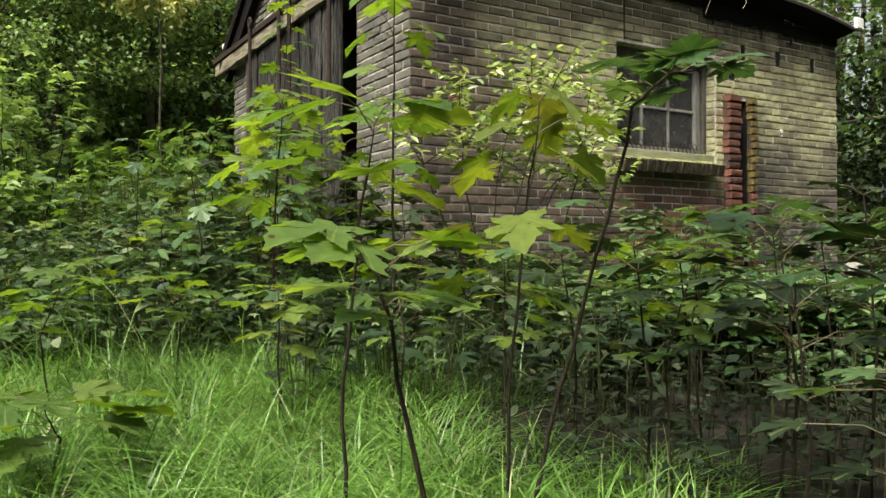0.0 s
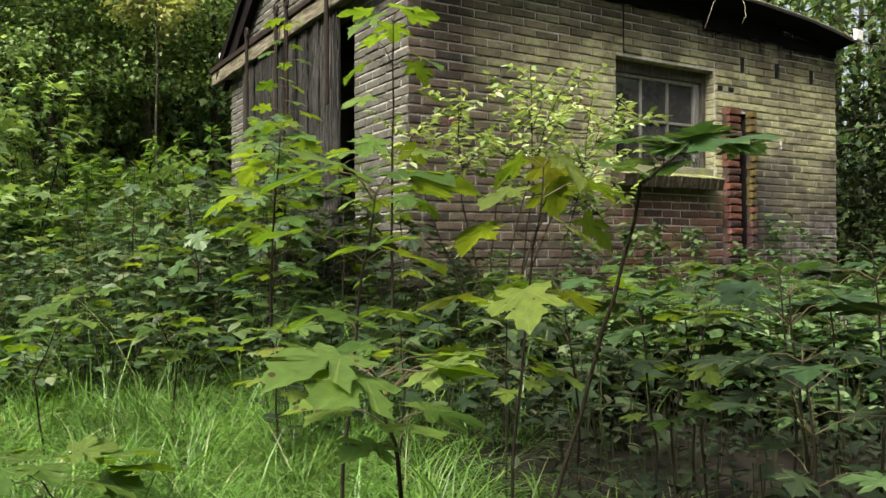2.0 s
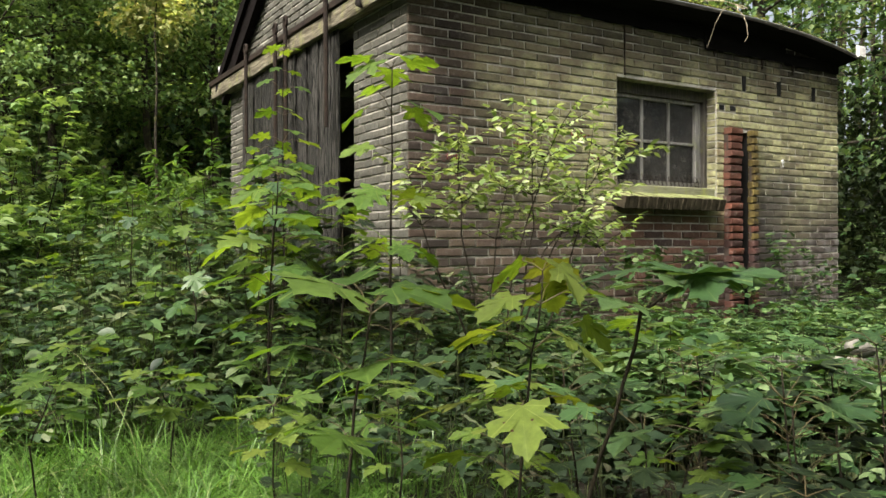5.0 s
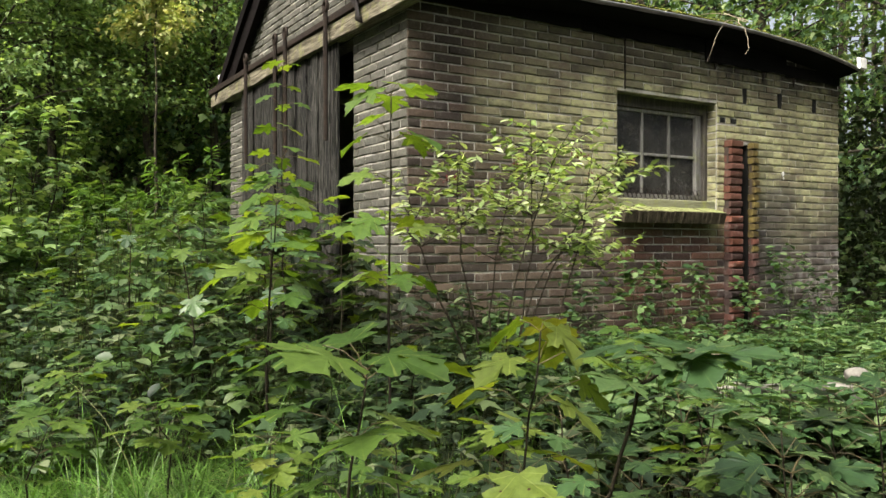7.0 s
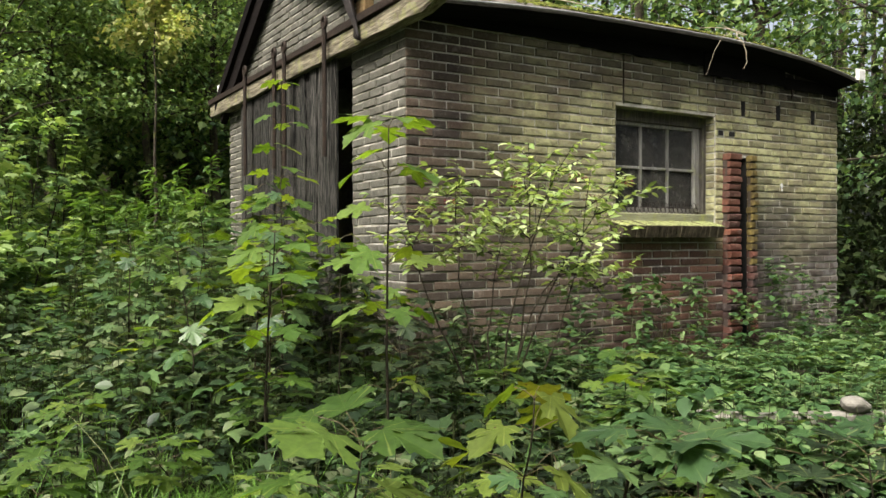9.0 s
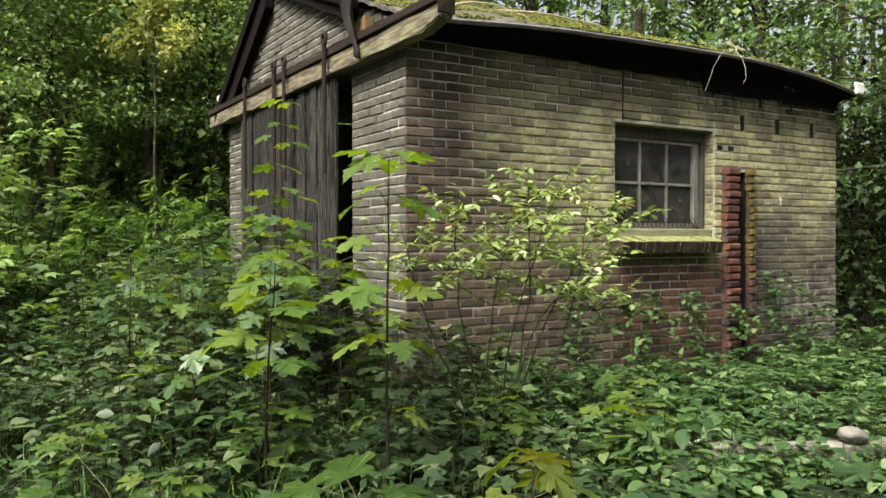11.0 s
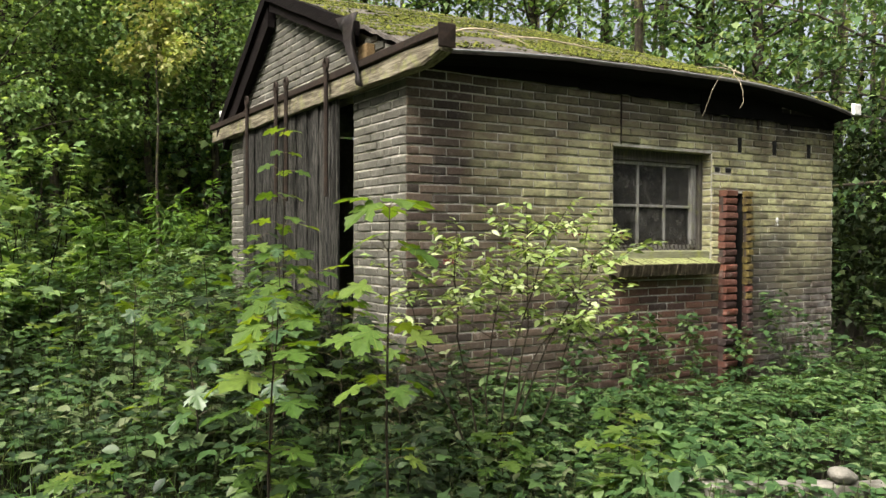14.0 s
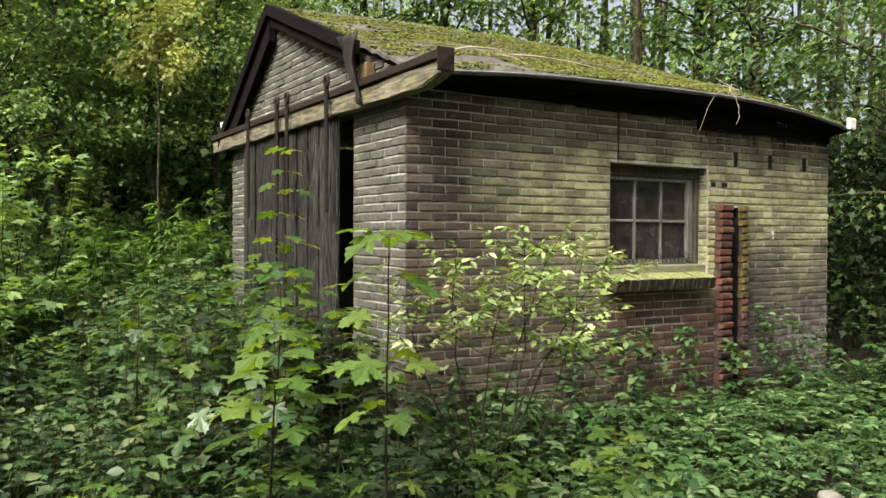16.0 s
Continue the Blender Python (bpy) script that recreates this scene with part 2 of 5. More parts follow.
M_STEM_GREEN = simple_material("green_stem", (0.023, 0.032, 0.009), (0.054, 0.059, 0.020), 30, 0.6)
M_CORE = simple_material("sooty_mortar", (0.030, 0.022, 0.018), (0.075, 0.058, 0.046), 30, 0.95)
M_BERRY = simple_material("dark_red_berry", (0.06, 0.012, 0.012), (0.16, 0.030, 0.028), 60, 0.4)
M_TWIG = simple_material("dry_root", (0.22, 0.18, 0.12), (0.45, 0.38, 0.27), 30, 0.9)
M_MOSS = leaf_material("moss", [(0.0, (0.024, 0.029, 0.008)), (0.4, (0.060, 0.072, 0.014)), (0.7, (0.115, 0.128, 0.024)), (0.85, (0.15, 0.155, 0.034)), (1.0, (0.050, 0.038, 0.018))], False, 0.95, 0.1, shine=0.05)
M_MAPLE = leaf_material("maple_leaf", [(0.0, (0.047, 0.092, 0.018)), (0.35, (0.069, 0.124, 0.023)), (0.7, (0.094, 0.152, 0.031)), (1.0, (0.126, 0.176, 0.036))], True, 0.5, 0.5, 0.9, 0.22, (1.8, 1.7, 0.4))
# a second maple leaf, its colour darkened to carry shade
M_MAPLE_SHADED = leaf_material("dark_maple_leaf", [(0.0, (0.009, 0.018, 0.007)), (0.5, (0.013, 0.026, 0.009)), (1.0, (0.023, 0.038, 0.015))], True, 0.55, 0.22, 0.5, 0.25)
M_HERB = leaf_material("herb_leaf", [(0.0, (0.013, 0.026, 0.012)), (0.4, (0.026, 0.050, 0.018)), (0.7, (0.047, 0.081, 0.030)), (0.9, (0.098, 0.137, 0.054)), (1.0, (0.145, 0.161, 0.089))], False, 0.45, 0.24, shine=0.28)
M_HERB_LIGHT = leaf_material("light_herb_leaf", [(0.0, (0.023, 0.051, 0.019)), (0.4, (0.047, 0.095, 0.031)), (0.75, (0.084, 0.145, 0.047)), (1.0, (0.151, 0.205, 0.090))], False, 0.45, 0.3, shine=0.22)
M_SHRUB = leaf_material("shrub_leaf", [(0.0, (0.128, 0.193, 0.060)), (0.4, (0.229, 0.311, 0.103)), (0.8, (0.358, 0.442, 0.191)), (1.0, (0.517, 0.565, 0.346))], False, 0.45, 0.4)
M_FERN = leaf_material("bright_shrub_leaf", [(0.0, (0.058, 0.121, 0.022)), (0.5, (0.090, 0.167, 0.031)), (1.0, (0.142, 0.223, 0.056))], False, 0.45, 0.45)
M_GRASS = leaf_material("grass_blade", [(0.0, (0.065, 0.118, 0.029)), (0.35, (0.090, 0.191, 0.032)), (0.75, (0.138, 0.277, 0.043)), (0.94, (0.218, 0.347, 0.089)), (1.0, (0.381, 0.361, 0.208))], False, 0.4, 0.30)
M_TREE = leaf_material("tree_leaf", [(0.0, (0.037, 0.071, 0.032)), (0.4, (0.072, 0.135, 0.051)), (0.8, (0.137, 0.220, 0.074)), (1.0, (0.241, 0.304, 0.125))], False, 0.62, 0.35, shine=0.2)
# tree leaf lightened so that its colour carries sunlight
M_TREE_LIT = leaf_material("light_tree_leaf", [(0.0, (0.077, 0.140, 0.047)), (0.5, (0.154, 0.245, 0.080)), (1.0, (0.276, 0.360, 0.145))], False, 0.62, 0.45, shine=0.2)
# tree leaf darkened until its colour holds the wood's shade
M_WOOD_SHADED = leaf_material("deep_wood_leaf", [(0.0, (0.010, 0.018, 0.006)), (0.6, (0.022, 0.036, 0.011)), (1.0, (0.045, 0.06, 0.018))], False, 0.6, 0.15, shine=0.15)
# low leaf tones that stand for the shade under the thicket
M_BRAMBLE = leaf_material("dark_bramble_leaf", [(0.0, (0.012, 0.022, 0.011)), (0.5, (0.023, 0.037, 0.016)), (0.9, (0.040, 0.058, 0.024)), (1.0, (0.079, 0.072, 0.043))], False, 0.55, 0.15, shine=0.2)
M_TREE_YELLOW = leaf_material("yellowing_tree_leaf", [(0.0, (0.187, 0.242, 0.072)), (0.5, (0.297, 0.330, 0.122)), (1.0, (0.418, 0.385, 0.186))], False, 0.6, 0.4, shine=0.2)


def glass_material():
    n = Nodes("dusty_glass")
    at = n.where()
    dirt = n.noise(at, 7, 5, 0.7)
    g = n.node("ShaderNodeBsdfPrincipled")
    g.inputs["Base Color"].default_value = (0.7, 0.72, 0.7, 1)
    g.inputs["Transmission Weight"].default_value = 1.0
    g.inputs["Roughness"].default_value = 0.12
    d = n.node("ShaderNodeBsdfDiffuse")
    n.link(n.ramp(dirt, [(0.3, (0.016, 0.016, 0.015)), (0.7, (0.075, 0.072, 0.064))]), d.inputs["Color"])
    m = n.node("ShaderNodeMixShader")
    n.link(n.band(dirt, 0.15, 0.75), m.inputs[0])
    n.link(g.outputs[0], m.inputs[1])
    n.link(d.outputs[0], m.inputs[2])
    n.link(m.outputs[0], n.out.inputs["Surface"])
    return n.mat


M_GLASS = glass_material()


# ---------------------------------------------------------------- building helpers
def mesh_object(name, verts, faces, material, parent=None, smooth=False):
    me = bpy.data.meshes.new(name)
    me.from_pydata(verts, [], faces)
    me.materials.append(material)
    if smooth:
        me.polygons.foreach_set("use_smooth", [True] * len(me.polygons))
    me.update()
    ob = new(name, me)
    if parent is not None:
        ob.parent = parent
    return ob


def part(name, bm, material, parent=None, label=""):
    me = bpy.data.meshes.new(name)
    bmesh.ops.recalc_face_normals(bm, faces=bm.faces)
    bm.to_mesh(me)
    bm.free()
    me.materials.append(material)
    ob = new(name, me)
    if parent is not None:
        ob.parent = parent
    return tagged(ob, label)


def box(bm, a, b, bevel=0.0, wobble=0.0, cuts=0, seed=0):
    """A box from corner a to corner b: chamfered along its length, with slightly uneven edges."""
    rng = random.Random(seed)
    size = [abs(b[i] - a[i]) for i in range(3)]
    ax = size.index(max(size))
    u, w = (ax + 1) % 3, (ax + 2) % 3
    c = min(bevel, size[u] / 3, size[w] / 3)
    lo = [min(a[i], b[i]) for i in range(3)]
    hi = [max(a[i], b[i]) for i in range(3)]

    def ring(c1, c2):
        """Cross-section corners: inset by c1 at both ends of each side, moved in by c2."""
        if c1 <= 0:
            return [(lo[u], lo[w]), (hi[u], lo[w]), (hi[u], hi[w]), (lo[u], hi[w])]
        l1, h1, l2, h2 = lo[u] + c2, hi[u] - c2, lo[w] + c2, hi[w] - c2
        return [(l1 + c1, l2), (h1 - c1, l2), (h1, l2 + c1), (h1, h2 - c1), (h1 - c1, h2), (l1 + c1, h2), (l1, h2 - c1), (l1, l2 + c1)]

    stations = [(lo[ax] + (hi[ax] - lo[ax]) * i / (cuts + 1), 0.0) for i in range(cuts + 2)]
    if c > 0:
        stations = [(lo[ax], c * 0.7)] + [(lo[ax] + c, 0.0)] + stations[1:-1] + [(hi[ax] - c, 0.0)] + [(hi[ax], c * 0.7)]
    loops = []
    for pos, inset in stations:
        loop = []
        for p, q in ring(c, inset):
            co = [0.0, 0.0, 0.0]
            co[ax], co[u], co[w] = pos, p, q
            loop.append(bm.verts.new([k + (rng.uniform(-wobble, wobble) if wobble else 0.0) for k in co]))
        loops.append(loop)
    k = len(loops[0])
    for la, lb in zip(loops, loops[1:]):
        for i in range(k):
            bm.faces.new((la[i], la[(i + 1) % k], lb[(i + 1) % k], lb[i]))
    bm.faces.new(loops[0][::-1])
    bm.faces.new(loops[-1])
    return bm


def boxes(*specs, **kw):
    bm = bmesh.new()
    for a, b in specs:
        box(bm, a, b, **kw)
    return bm


def tube(points, radii, sides=6, cap=True):
    """Verts and faces of a tapered tube along points."""
    verts, faces = [], []
    pts = [Vector(p) for p in points]
    for i, p in enumerate(pts):
        d = (pts[min(i + 1, len(pts) - 1)] - pts[max(i - 1, 0)]).normalized()
        u = d.cross(Vector((0.3, 0.9, 0.2))).normalized()
        w = d.cross(u)
        for k in range(sides):
            a = 2 * math.pi * k / sides
            verts.append(tuple(p + (u * math.cos(a) + w * math.sin(a)) * radii[i]))
    for i in range(len(pts) - 1):
        for k in range(sides):
            a, b = i * sides + k, i * sides + (k + 1) % sides
            faces.append((a, b, b + sides, a + sides))
    if cap:
        faces.append(tuple(range(sides - 1, -1, -1)))
        faces.append(tuple(range(len(verts) - sides, len(verts))))
    return verts, faces


def join(*pieces):
    verts, faces = [], []
    for v, f in pieces:
        o = len(verts)
        verts += v
        faces += [tuple(i + o for i in q) for q in f]
    return verts, faces


def curve_points(a, b, n, bow=(0, 0, 0), jitter=0.0, rng=random):
    """Points from a to b, bowed sideways and slightly crooked."""
    a, b, bow = Vector(a), Vector(b), Vector(bow)
    out = []
    for i in range(n + 1):
        s = i / n
        p = a.lerp(b, s) + bow * (4 * s * (1 - s))
        if 0 < i:
            p += Vector((rng.uniform(-1, 1), rng.uniform(-1, 1), rng.uniform(-0.4, 0.4))) * jitter
        out.append(p)
    return out


def scatter(name, template, faces, at, rot, size, material, parent=None):
    """One mesh with a copy of the small template for each row of at, rot (3 x 3) and size."""
    tv = np.asarray(template, dtype=np.float64)
    at, rot = np.asarray(at, dtype=np.float64), np.asarray(rot, dtype=np.float64)
    size = np.asarray(size, dtype=np.float64)
    if size.ndim == 1:
        size = np.repeat(size[:, None], 3, 1)
    co = np.einsum("nij,nvj->nvi", rot, tv[None] * size[:, None, :]) + at[:, None, :]
    n, nv = len(at), len(tv)
    sides = np.array([len(f) for f in faces])
    flat = np.array([i for f in faces for i in f])
    loops = (flat[None] + (np.arange(n) * nv)[:, None]).ravel()
    starts = (np.concatenate([[0], np.cumsum(sides)[:-1]])[None] + (np.arange(n) * len(flat))[:, None]).ravel()
    me = bpy.data.meshes.new(name)
    me.vertices.add(n * nv)
    me.vertices.foreach_set("co", co.ravel())
    me.loops.add(len(loops))
    me.loops.foreach_set("vertex_index", loops.astype(np.int32))
    me.polygons.add(n * len(faces))
    me.polygons.foreach_set("loop_start", starts.astype(np.int32))
    me.polygons.foreach_set("loop_total", np.tile(sides, n).astype(np.int32))
    me.materials.append(material)
    me.update(calc_edges=True)
    ob = new(name, me)
    if parent is not None:
        ob.parent = parent
    return ob


def turns(yaw, pitch, roll):
    """Rotation matrices: roll about y, then pitch about x, then yaw about z."""
    cy, sy, cp, sp, cr, sr = np.cos(yaw), np.sin(yaw), np.cos(pitch), np.sin(pitch), np.cos(roll), np.sin(roll)
    o, l = np.zeros_like(cy), np.ones_like(cy)
    rz = np.stack([np.stack([cy, -sy, o], -1), np.stack([sy, cy, o], -1), np.stack([o, o, l], -1)], -2)
    rx = np.stack([np.stack([l, o, o], -1), np.stack([o, cp, -sp], -1), np.stack([o, sp, cp], -1)], -2)
    ry = np.stack([np.stack([cr, o, sr], -1), np.stack([o, l, o], -1), np.stack([-sr, o, cr], -1)], -2)
    return rz @ rx @ ry


def smooth01(v, a, b):
    s = np.clip((np.asarray(v, dtype=float) - a) / (b - a), 0, 1)
    return s * s * (3 - 2 * s)


def ground_height(x, y):
    """The lie of the land: a little higher by the shed, rising behind it and to its side."""
    x, y = np.asarray(x, dtype=float), np.asarray(y, dtype=float)
    g = 0.16 * smooth01(y + 0.15 * x, -3.8, -0.6) + 0.65 * smooth01(y, 0.5, 8) + 0.4 * smooth01(y, 9, 30)
    return g + 0.03 * np.sin(1.7 * x + 0.6) * np.cos(1.3 * y) + 0.012 * np.sin(5.1 * x + 2) * np.sin(4.3 * y)


# ---------------------------------------------------------------- ground
def build_ground():
    xs = np.concatenate([[-400, -120, -45, -20, -10], np.linspace(-6, 8, 71), [10, 14, 20, 32, 60, 140, 400]])
    ys = np.concatenate([[-400, -120, -40, -15, -9], np.linspace(-6, 10, 81), [12, 15, 20, 28, 45, 120, 400]])
    verts = [(x, y, float(ground_height(x, y))) for y in ys for x in xs]
    w = len(xs)
    faces = [(j * w + i, j * w + i + 1, (j + 1) * w + i + 1, (j + 1) * w + i) for j in range(len(ys) - 1) for i in range(w - 1)]
    ob = mesh_object("ground", verts, faces, M_SOIL, smooth=True)
    tagged(ob, "dark damp woodland soil under weeds and grass", "ground", kind="structure")


build_ground()

# ---------------------------------------------------------------- the brick shed
LENGTH, WIDTH = 4.86, 4.10                # along x and along y
COURSE, BRICK, JOINT = 0.066, 0.22, 0.012
LINE = 2.55                               # height of one bed joint
WIN = (1.91, 3.075, 1.39, 2.33)           # window opening: x0, x1, z0, z1
DOOR = (0.86, 3.44, 2.70)                 # doorway: y0, y1, top
FRONT = -0.05                             # front edge of the roof
RIDGE_Y, RIDGE_Z = 2.57, 3.905
EAVE_Y, ROOF_END = -0.215, 4.84           # near edge and far end of the roof
WALL_TOP = 2.86

shed = new("brick_shed")
tagged(shed, "derelict small brick shed with moss-grown roof and plank doors", "shed")


def eave_height(x):
    """Height of the near eave, placed to fit the camera's view; lower at both ends."""
    return float(np.interp(x, [-0.1, 0.33, 0.72, 1.24, 2.0, 2.5, 3.0, 3.5, 4.0, 4.4, 4.6, 4.85], [2.82, 2.852, 2.882, 2.909, 2.925, 2.932, 2.936, 2.924, 2.893, 2.848, 2.82, 2.775])) + 0.012


def roof_point(x, y):
    """Height of the roof's top side, shaped to fit the camera's view; the far slope is the steeper one."""
    ridge_fit = 0.07 * math.sin(math.pi * min(max(x / LENGTH, 0), 1)) - 0.05 * max(0, x - 4.2) / 0.7
    top = RIDGE_Z + ridge_fit
    if y < RIDGE_Y:
        s = (y - EAVE_Y) / (RIDGE_Y - EAVE_Y)
        return eave_height(x) + (top - eave_height(x)) * s
    return top - 0.67 * (y - RIDGE_Y)


def brick_mesh(length, seed, depth=0.03):
    """The outer part of a brick: worn arrises, face slightly uneven. Local x along, y outwards (minus), z up."""
    rng = random.Random(seed)
    h = COURSE - JOINT
    l = length - JOINT
    def j(s):
        return rng.uniform(-s, s)
    c = 0.006
    back = [(-l / 2, depth, -h / 2), (l / 2, depth, -h / 2), (l / 2, depth, h / 2), (-l / 2, depth, h / 2)]
    ring = [(x + j(0.002), 0.005 + j(0.0015), z + j(0.002)) for x, _, z in back]
    face = [(x - math.copysign(c, x) + j(0.003), j(0.0015), z - math.copysign(c, z) + j(0.002)) for x, _, z in back]
    mid = [(0, -0.001 + j(0.002), 0)]
    verts = back + ring + face + mid
    faces = []
    for k in range(4):
        m = (k + 1) % 4
        faces += [(k, m, 4 + m, 4 + k), (4 + k, 4 + m, 8 + m, 8 + k), (8 + k, 8 + m, 12)]
    return verts, faces


BRICKS = {}


def brick_data(length, variant, material):
    key = (round(length, 3), variant, material.name)
    if key not in BRICKS:
        v, f = brick_mesh(length, hash(key[:2]) % 9973 if False else int(length * 1000) * 7 + variant)
        me = bpy.data.meshes.new("brick")
        me.from_pydata(v, [], f)
        me.materials.append(material)
        BRICKS[key] = me
    return BRICKS[key]


def lay_bricks(run, top, gaps, shift=0.0):
    """(s, z, length) of each brick of a wall in running bond, from the corner s = 0 to run, with openings left free."""
    out = []
    k = 0
    z = LINE - COURSE * int(LINE / COURSE) - COURSE / 2
    while z < top(0.0, True):
        s = 0.0
        first = True
        while s < run - 0.02:
            l = BRICK / 2 if first and (k % 2) else BRICK
            first = False
            l = min(l, run - s)
            pieces = [(s, s + l)]
            for a, b, z0, z1 in gaps:
                if z0 < z < z1:
                    cut = []
                    for p, q in pieces:
                        if q <= a or p >= b:
                            cut.append((p, q))
                        else:
                            if a - p > 0.03:
                                cut.append((p, a))
                            if q - b > 0.03:
                                cut.append((b, q))
                    pieces = cut
            for p, q in pieces:
                mid = (p + q) / 2
                if z + COURSE / 2 < top(mid, False):
                    out.append((mid, z, q - p))
            s += l
        z += COURSE
        k += 1
    return out


def set_bricks(wall, placed, pose_of, near, one, many, rng):
    """The bricks that stand nearest become parts, the rest one joined mesh."""
    placed = sorted(placed, key=lambda b: near(b))
    singles, rest = placed[:300], placed[300:]
    for s, z, l in singles:
        lr = 0.22 if l > 0.2 else round(l, 2)
        ob = new("brick", brick_data(max(lr, 0.04), rng.randrange(5), one))
        ob.parent = wall
        m = pose_of(s, z) @ pose(0, rng.uniform(-0.004, 0.004), rng.uniform(-0.0025, 0.0025), rng.uniform(-1.6, 1.6), rng.uniform(-0.8, 0.8), rng.uniform(-1.0, 1.0))
        ob.matrix_basis = m @ Matrix.Diagonal((l / max(lr, 0.04), 1, 1, 1))
    verts, faces = [], []
    for s, z, l in rest:
        v, f = brick_mesh(l, rng.randrange(9999))
        m = pose_of(s, z) @ pose(0, rng.uniform(-0.004, 0.004), rng.uniform(-0.0025, 0.0025), rng.uniform(-1.6, 1.6), rng.uniform(-0.8, 0.8), rng.uniform(-1.0, 1.0))
        o = len(verts)
        verts += [tuple(m @ Vector(p)) for p in v]
        faces += [tuple(i + o for i in q) for q in f]
    if verts:
        tagged(mesh_object("bricks", verts, faces, many, wall), "weathered bricks in running bond", kind="stuff")


def pierced(y0, y1, xs, zs, holes):
    """One solid wall of a grid of cells, without the cells named in holes."""
    nx, nz = len(xs), len(zs)
    verts = [(x, y, z) for y in (y0, y1) for z in zs for x in xs]
    def at(i, k, side):
        return side * nx * nz + k * nx + i
    def solid(i, k):
        return 0 <= i < nx - 1 and 0 <= k < nz - 1 and (i, k) not in holes
    faces = []
    for i in range(nx - 1):
        for k in range(nz - 1):
            if not solid(i, k):
                continue
            faces.append((at(i, k, 0), at(i + 1, k, 0), at(i + 1, k + 1, 0), at(i, k + 1, 0)))
            faces.append((at(i, k, 1), at(i, k + 1, 1), at(i + 1, k + 1, 1), at(i + 1, k, 1)))
            if not solid(i - 1, k):
                faces.append((at(i, k, 0), at(i, k + 1, 0), at(i, k + 1, 1), at(i, k, 1)))
            if not solid(i + 1, k):
                faces.append((at(i + 1, k, 0), at(i + 1, k, 1), at(i + 1, k + 1, 1), at(i + 1, k + 1, 0)))
            if not solid(i, k - 1):
                faces.append((at(i, k, 0), at(i, k, 1), at(i + 1, k, 1), at(i + 1, k, 0)))
            if not solid(i, k + 1):
                faces.append((at(i, k + 1, 0), at(i + 1, k + 1, 0), at(i + 1, k + 1, 1), at(i, k + 1, 1)))
    return verts, faces


def build_walls():
    rng = random.Random(4)
    t = 0.010                              # mortar lies this far behind the brick faces
    x0, x1, z0, z1 = WIN
    slot = (3.36, 3.51, 0.0, 1.99)
    # long wall with the window
    wall = mesh_object("long_wall", *pierced(t, 0.2, (t, x0, x1, slot[0], slot[1], LENGTH - t), (-0.1, z0 - 0.05, slot[3], z1, WALL_TOP), {(1, 1), (1, 2), (3, 0), (3, 1)}), M_MORTAR, shed)
    # near-black back in place of the shade deep in the slot
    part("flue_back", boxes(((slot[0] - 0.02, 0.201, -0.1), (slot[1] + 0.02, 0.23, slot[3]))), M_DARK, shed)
    gaps = [(x0, x1, z0 - 0.045, z1), slot, (3.422, 3.472, 2.36, 2.50), (3.912, 3.967, 2.36, 2.50), (4.432, 4.487, 2.36, 2.50), (3.12, 3.18, 2.17, 2.21), (3.26, 3.33, 2.17, 2.21)]
    placed = lay_bricks(LENGTH, lambda s, top: WALL_TOP, gaps)
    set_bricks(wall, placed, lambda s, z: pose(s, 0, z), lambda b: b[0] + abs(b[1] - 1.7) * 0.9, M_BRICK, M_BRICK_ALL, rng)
    # front wall with the doorway and the gable
    y0, y1, top = DOOR
    def gable(y):
        return roof_point(0, y) - 0.07
    bm = boxes(((t, 0.2, -0.1), (0.2, y0, top)), ((t, y1, -0.1), (0.2, WIDTH - t, top)))
    prof = [(0.2, top), (0.2, gable(0.2)), (RIDGE_Y, gable(RIDGE_Y)), (WIDTH - t, gable(WIDTH)), (WIDTH - t, top)]
    lo = [bm.verts.new((t, y, z)) for y, z in prof]
    hi = [bm.verts.new((0.2, y, z)) for y, z in prof]
    bm.faces.new(lo)
    bm.faces.new(hi[::-1])
    for i in range(5):
        bm.faces.new((lo[i], lo[(i + 1) % 5], hi[(i + 1) % 5], hi[i]))
    front = part("front_wall", bm, M_MORTAR, shed)
    placed = lay_bricks(WIDTH, lambda s, high: RIDGE_Z if high else gable(s) + 0.02, [(y0, y1, 0, top)])
    set_bricks(front, placed, lambda s, z: pose(0, s, z, 0, 0, -90), lambda b: b[0], M_BRICK_GREY, M_BRICK_GREY_ALL, rng)
    # the two walls out of sight, and the floor
    part("back_wall", boxes(((LENGTH - 0.2, 0.2, -0.1), (LENGTH - t, WIDTH - t, 2.8))), M_MORTAR, shed)
    part("side_wall", boxes(((0.2, WIDTH - 0.2, -0.1), (LENGTH - 0.2, WIDTH - t, 2.75))), M_MORTAR, shed)
    part("floor_slab", boxes(((0.2, 0.2, 0.0), (LENGTH - 0.2, WIDTH - 0.2, 0.2))), M_DARK, shed)
    # broken flue beside the window: a red toothed brick edge, a slot and a mossy edge
    flue = new("broken_flue")
    flue.parent = shed
    z, k = 0.10, 0
    while z < 1.98:
        for xa, w, mat, out in ((3.245, 0.17, M_BRICK_RED, 0.075), (3.535, 0.085, M_BRICK_MOSS if z > 0.95 + 0.3 * rng.random() else M_BRICK_RED, 0.055)):
            ob = new("brick", brick_data(round(w, 3), 10 + rng.randrange(4), mat))
            ob.parent = flue
            d = out + rng.uniform(-0.010, 0.010)
            ob.matrix_basis = pose(xa + rng.uniform(-0.008, 0.008), -d, z + COURSE / 2, 0, 0, rng.uniform(-4, 4)) @ Matrix.Diagonal((1, (d + 0.01) / 0.03, 1, 1))
        z += COURSE
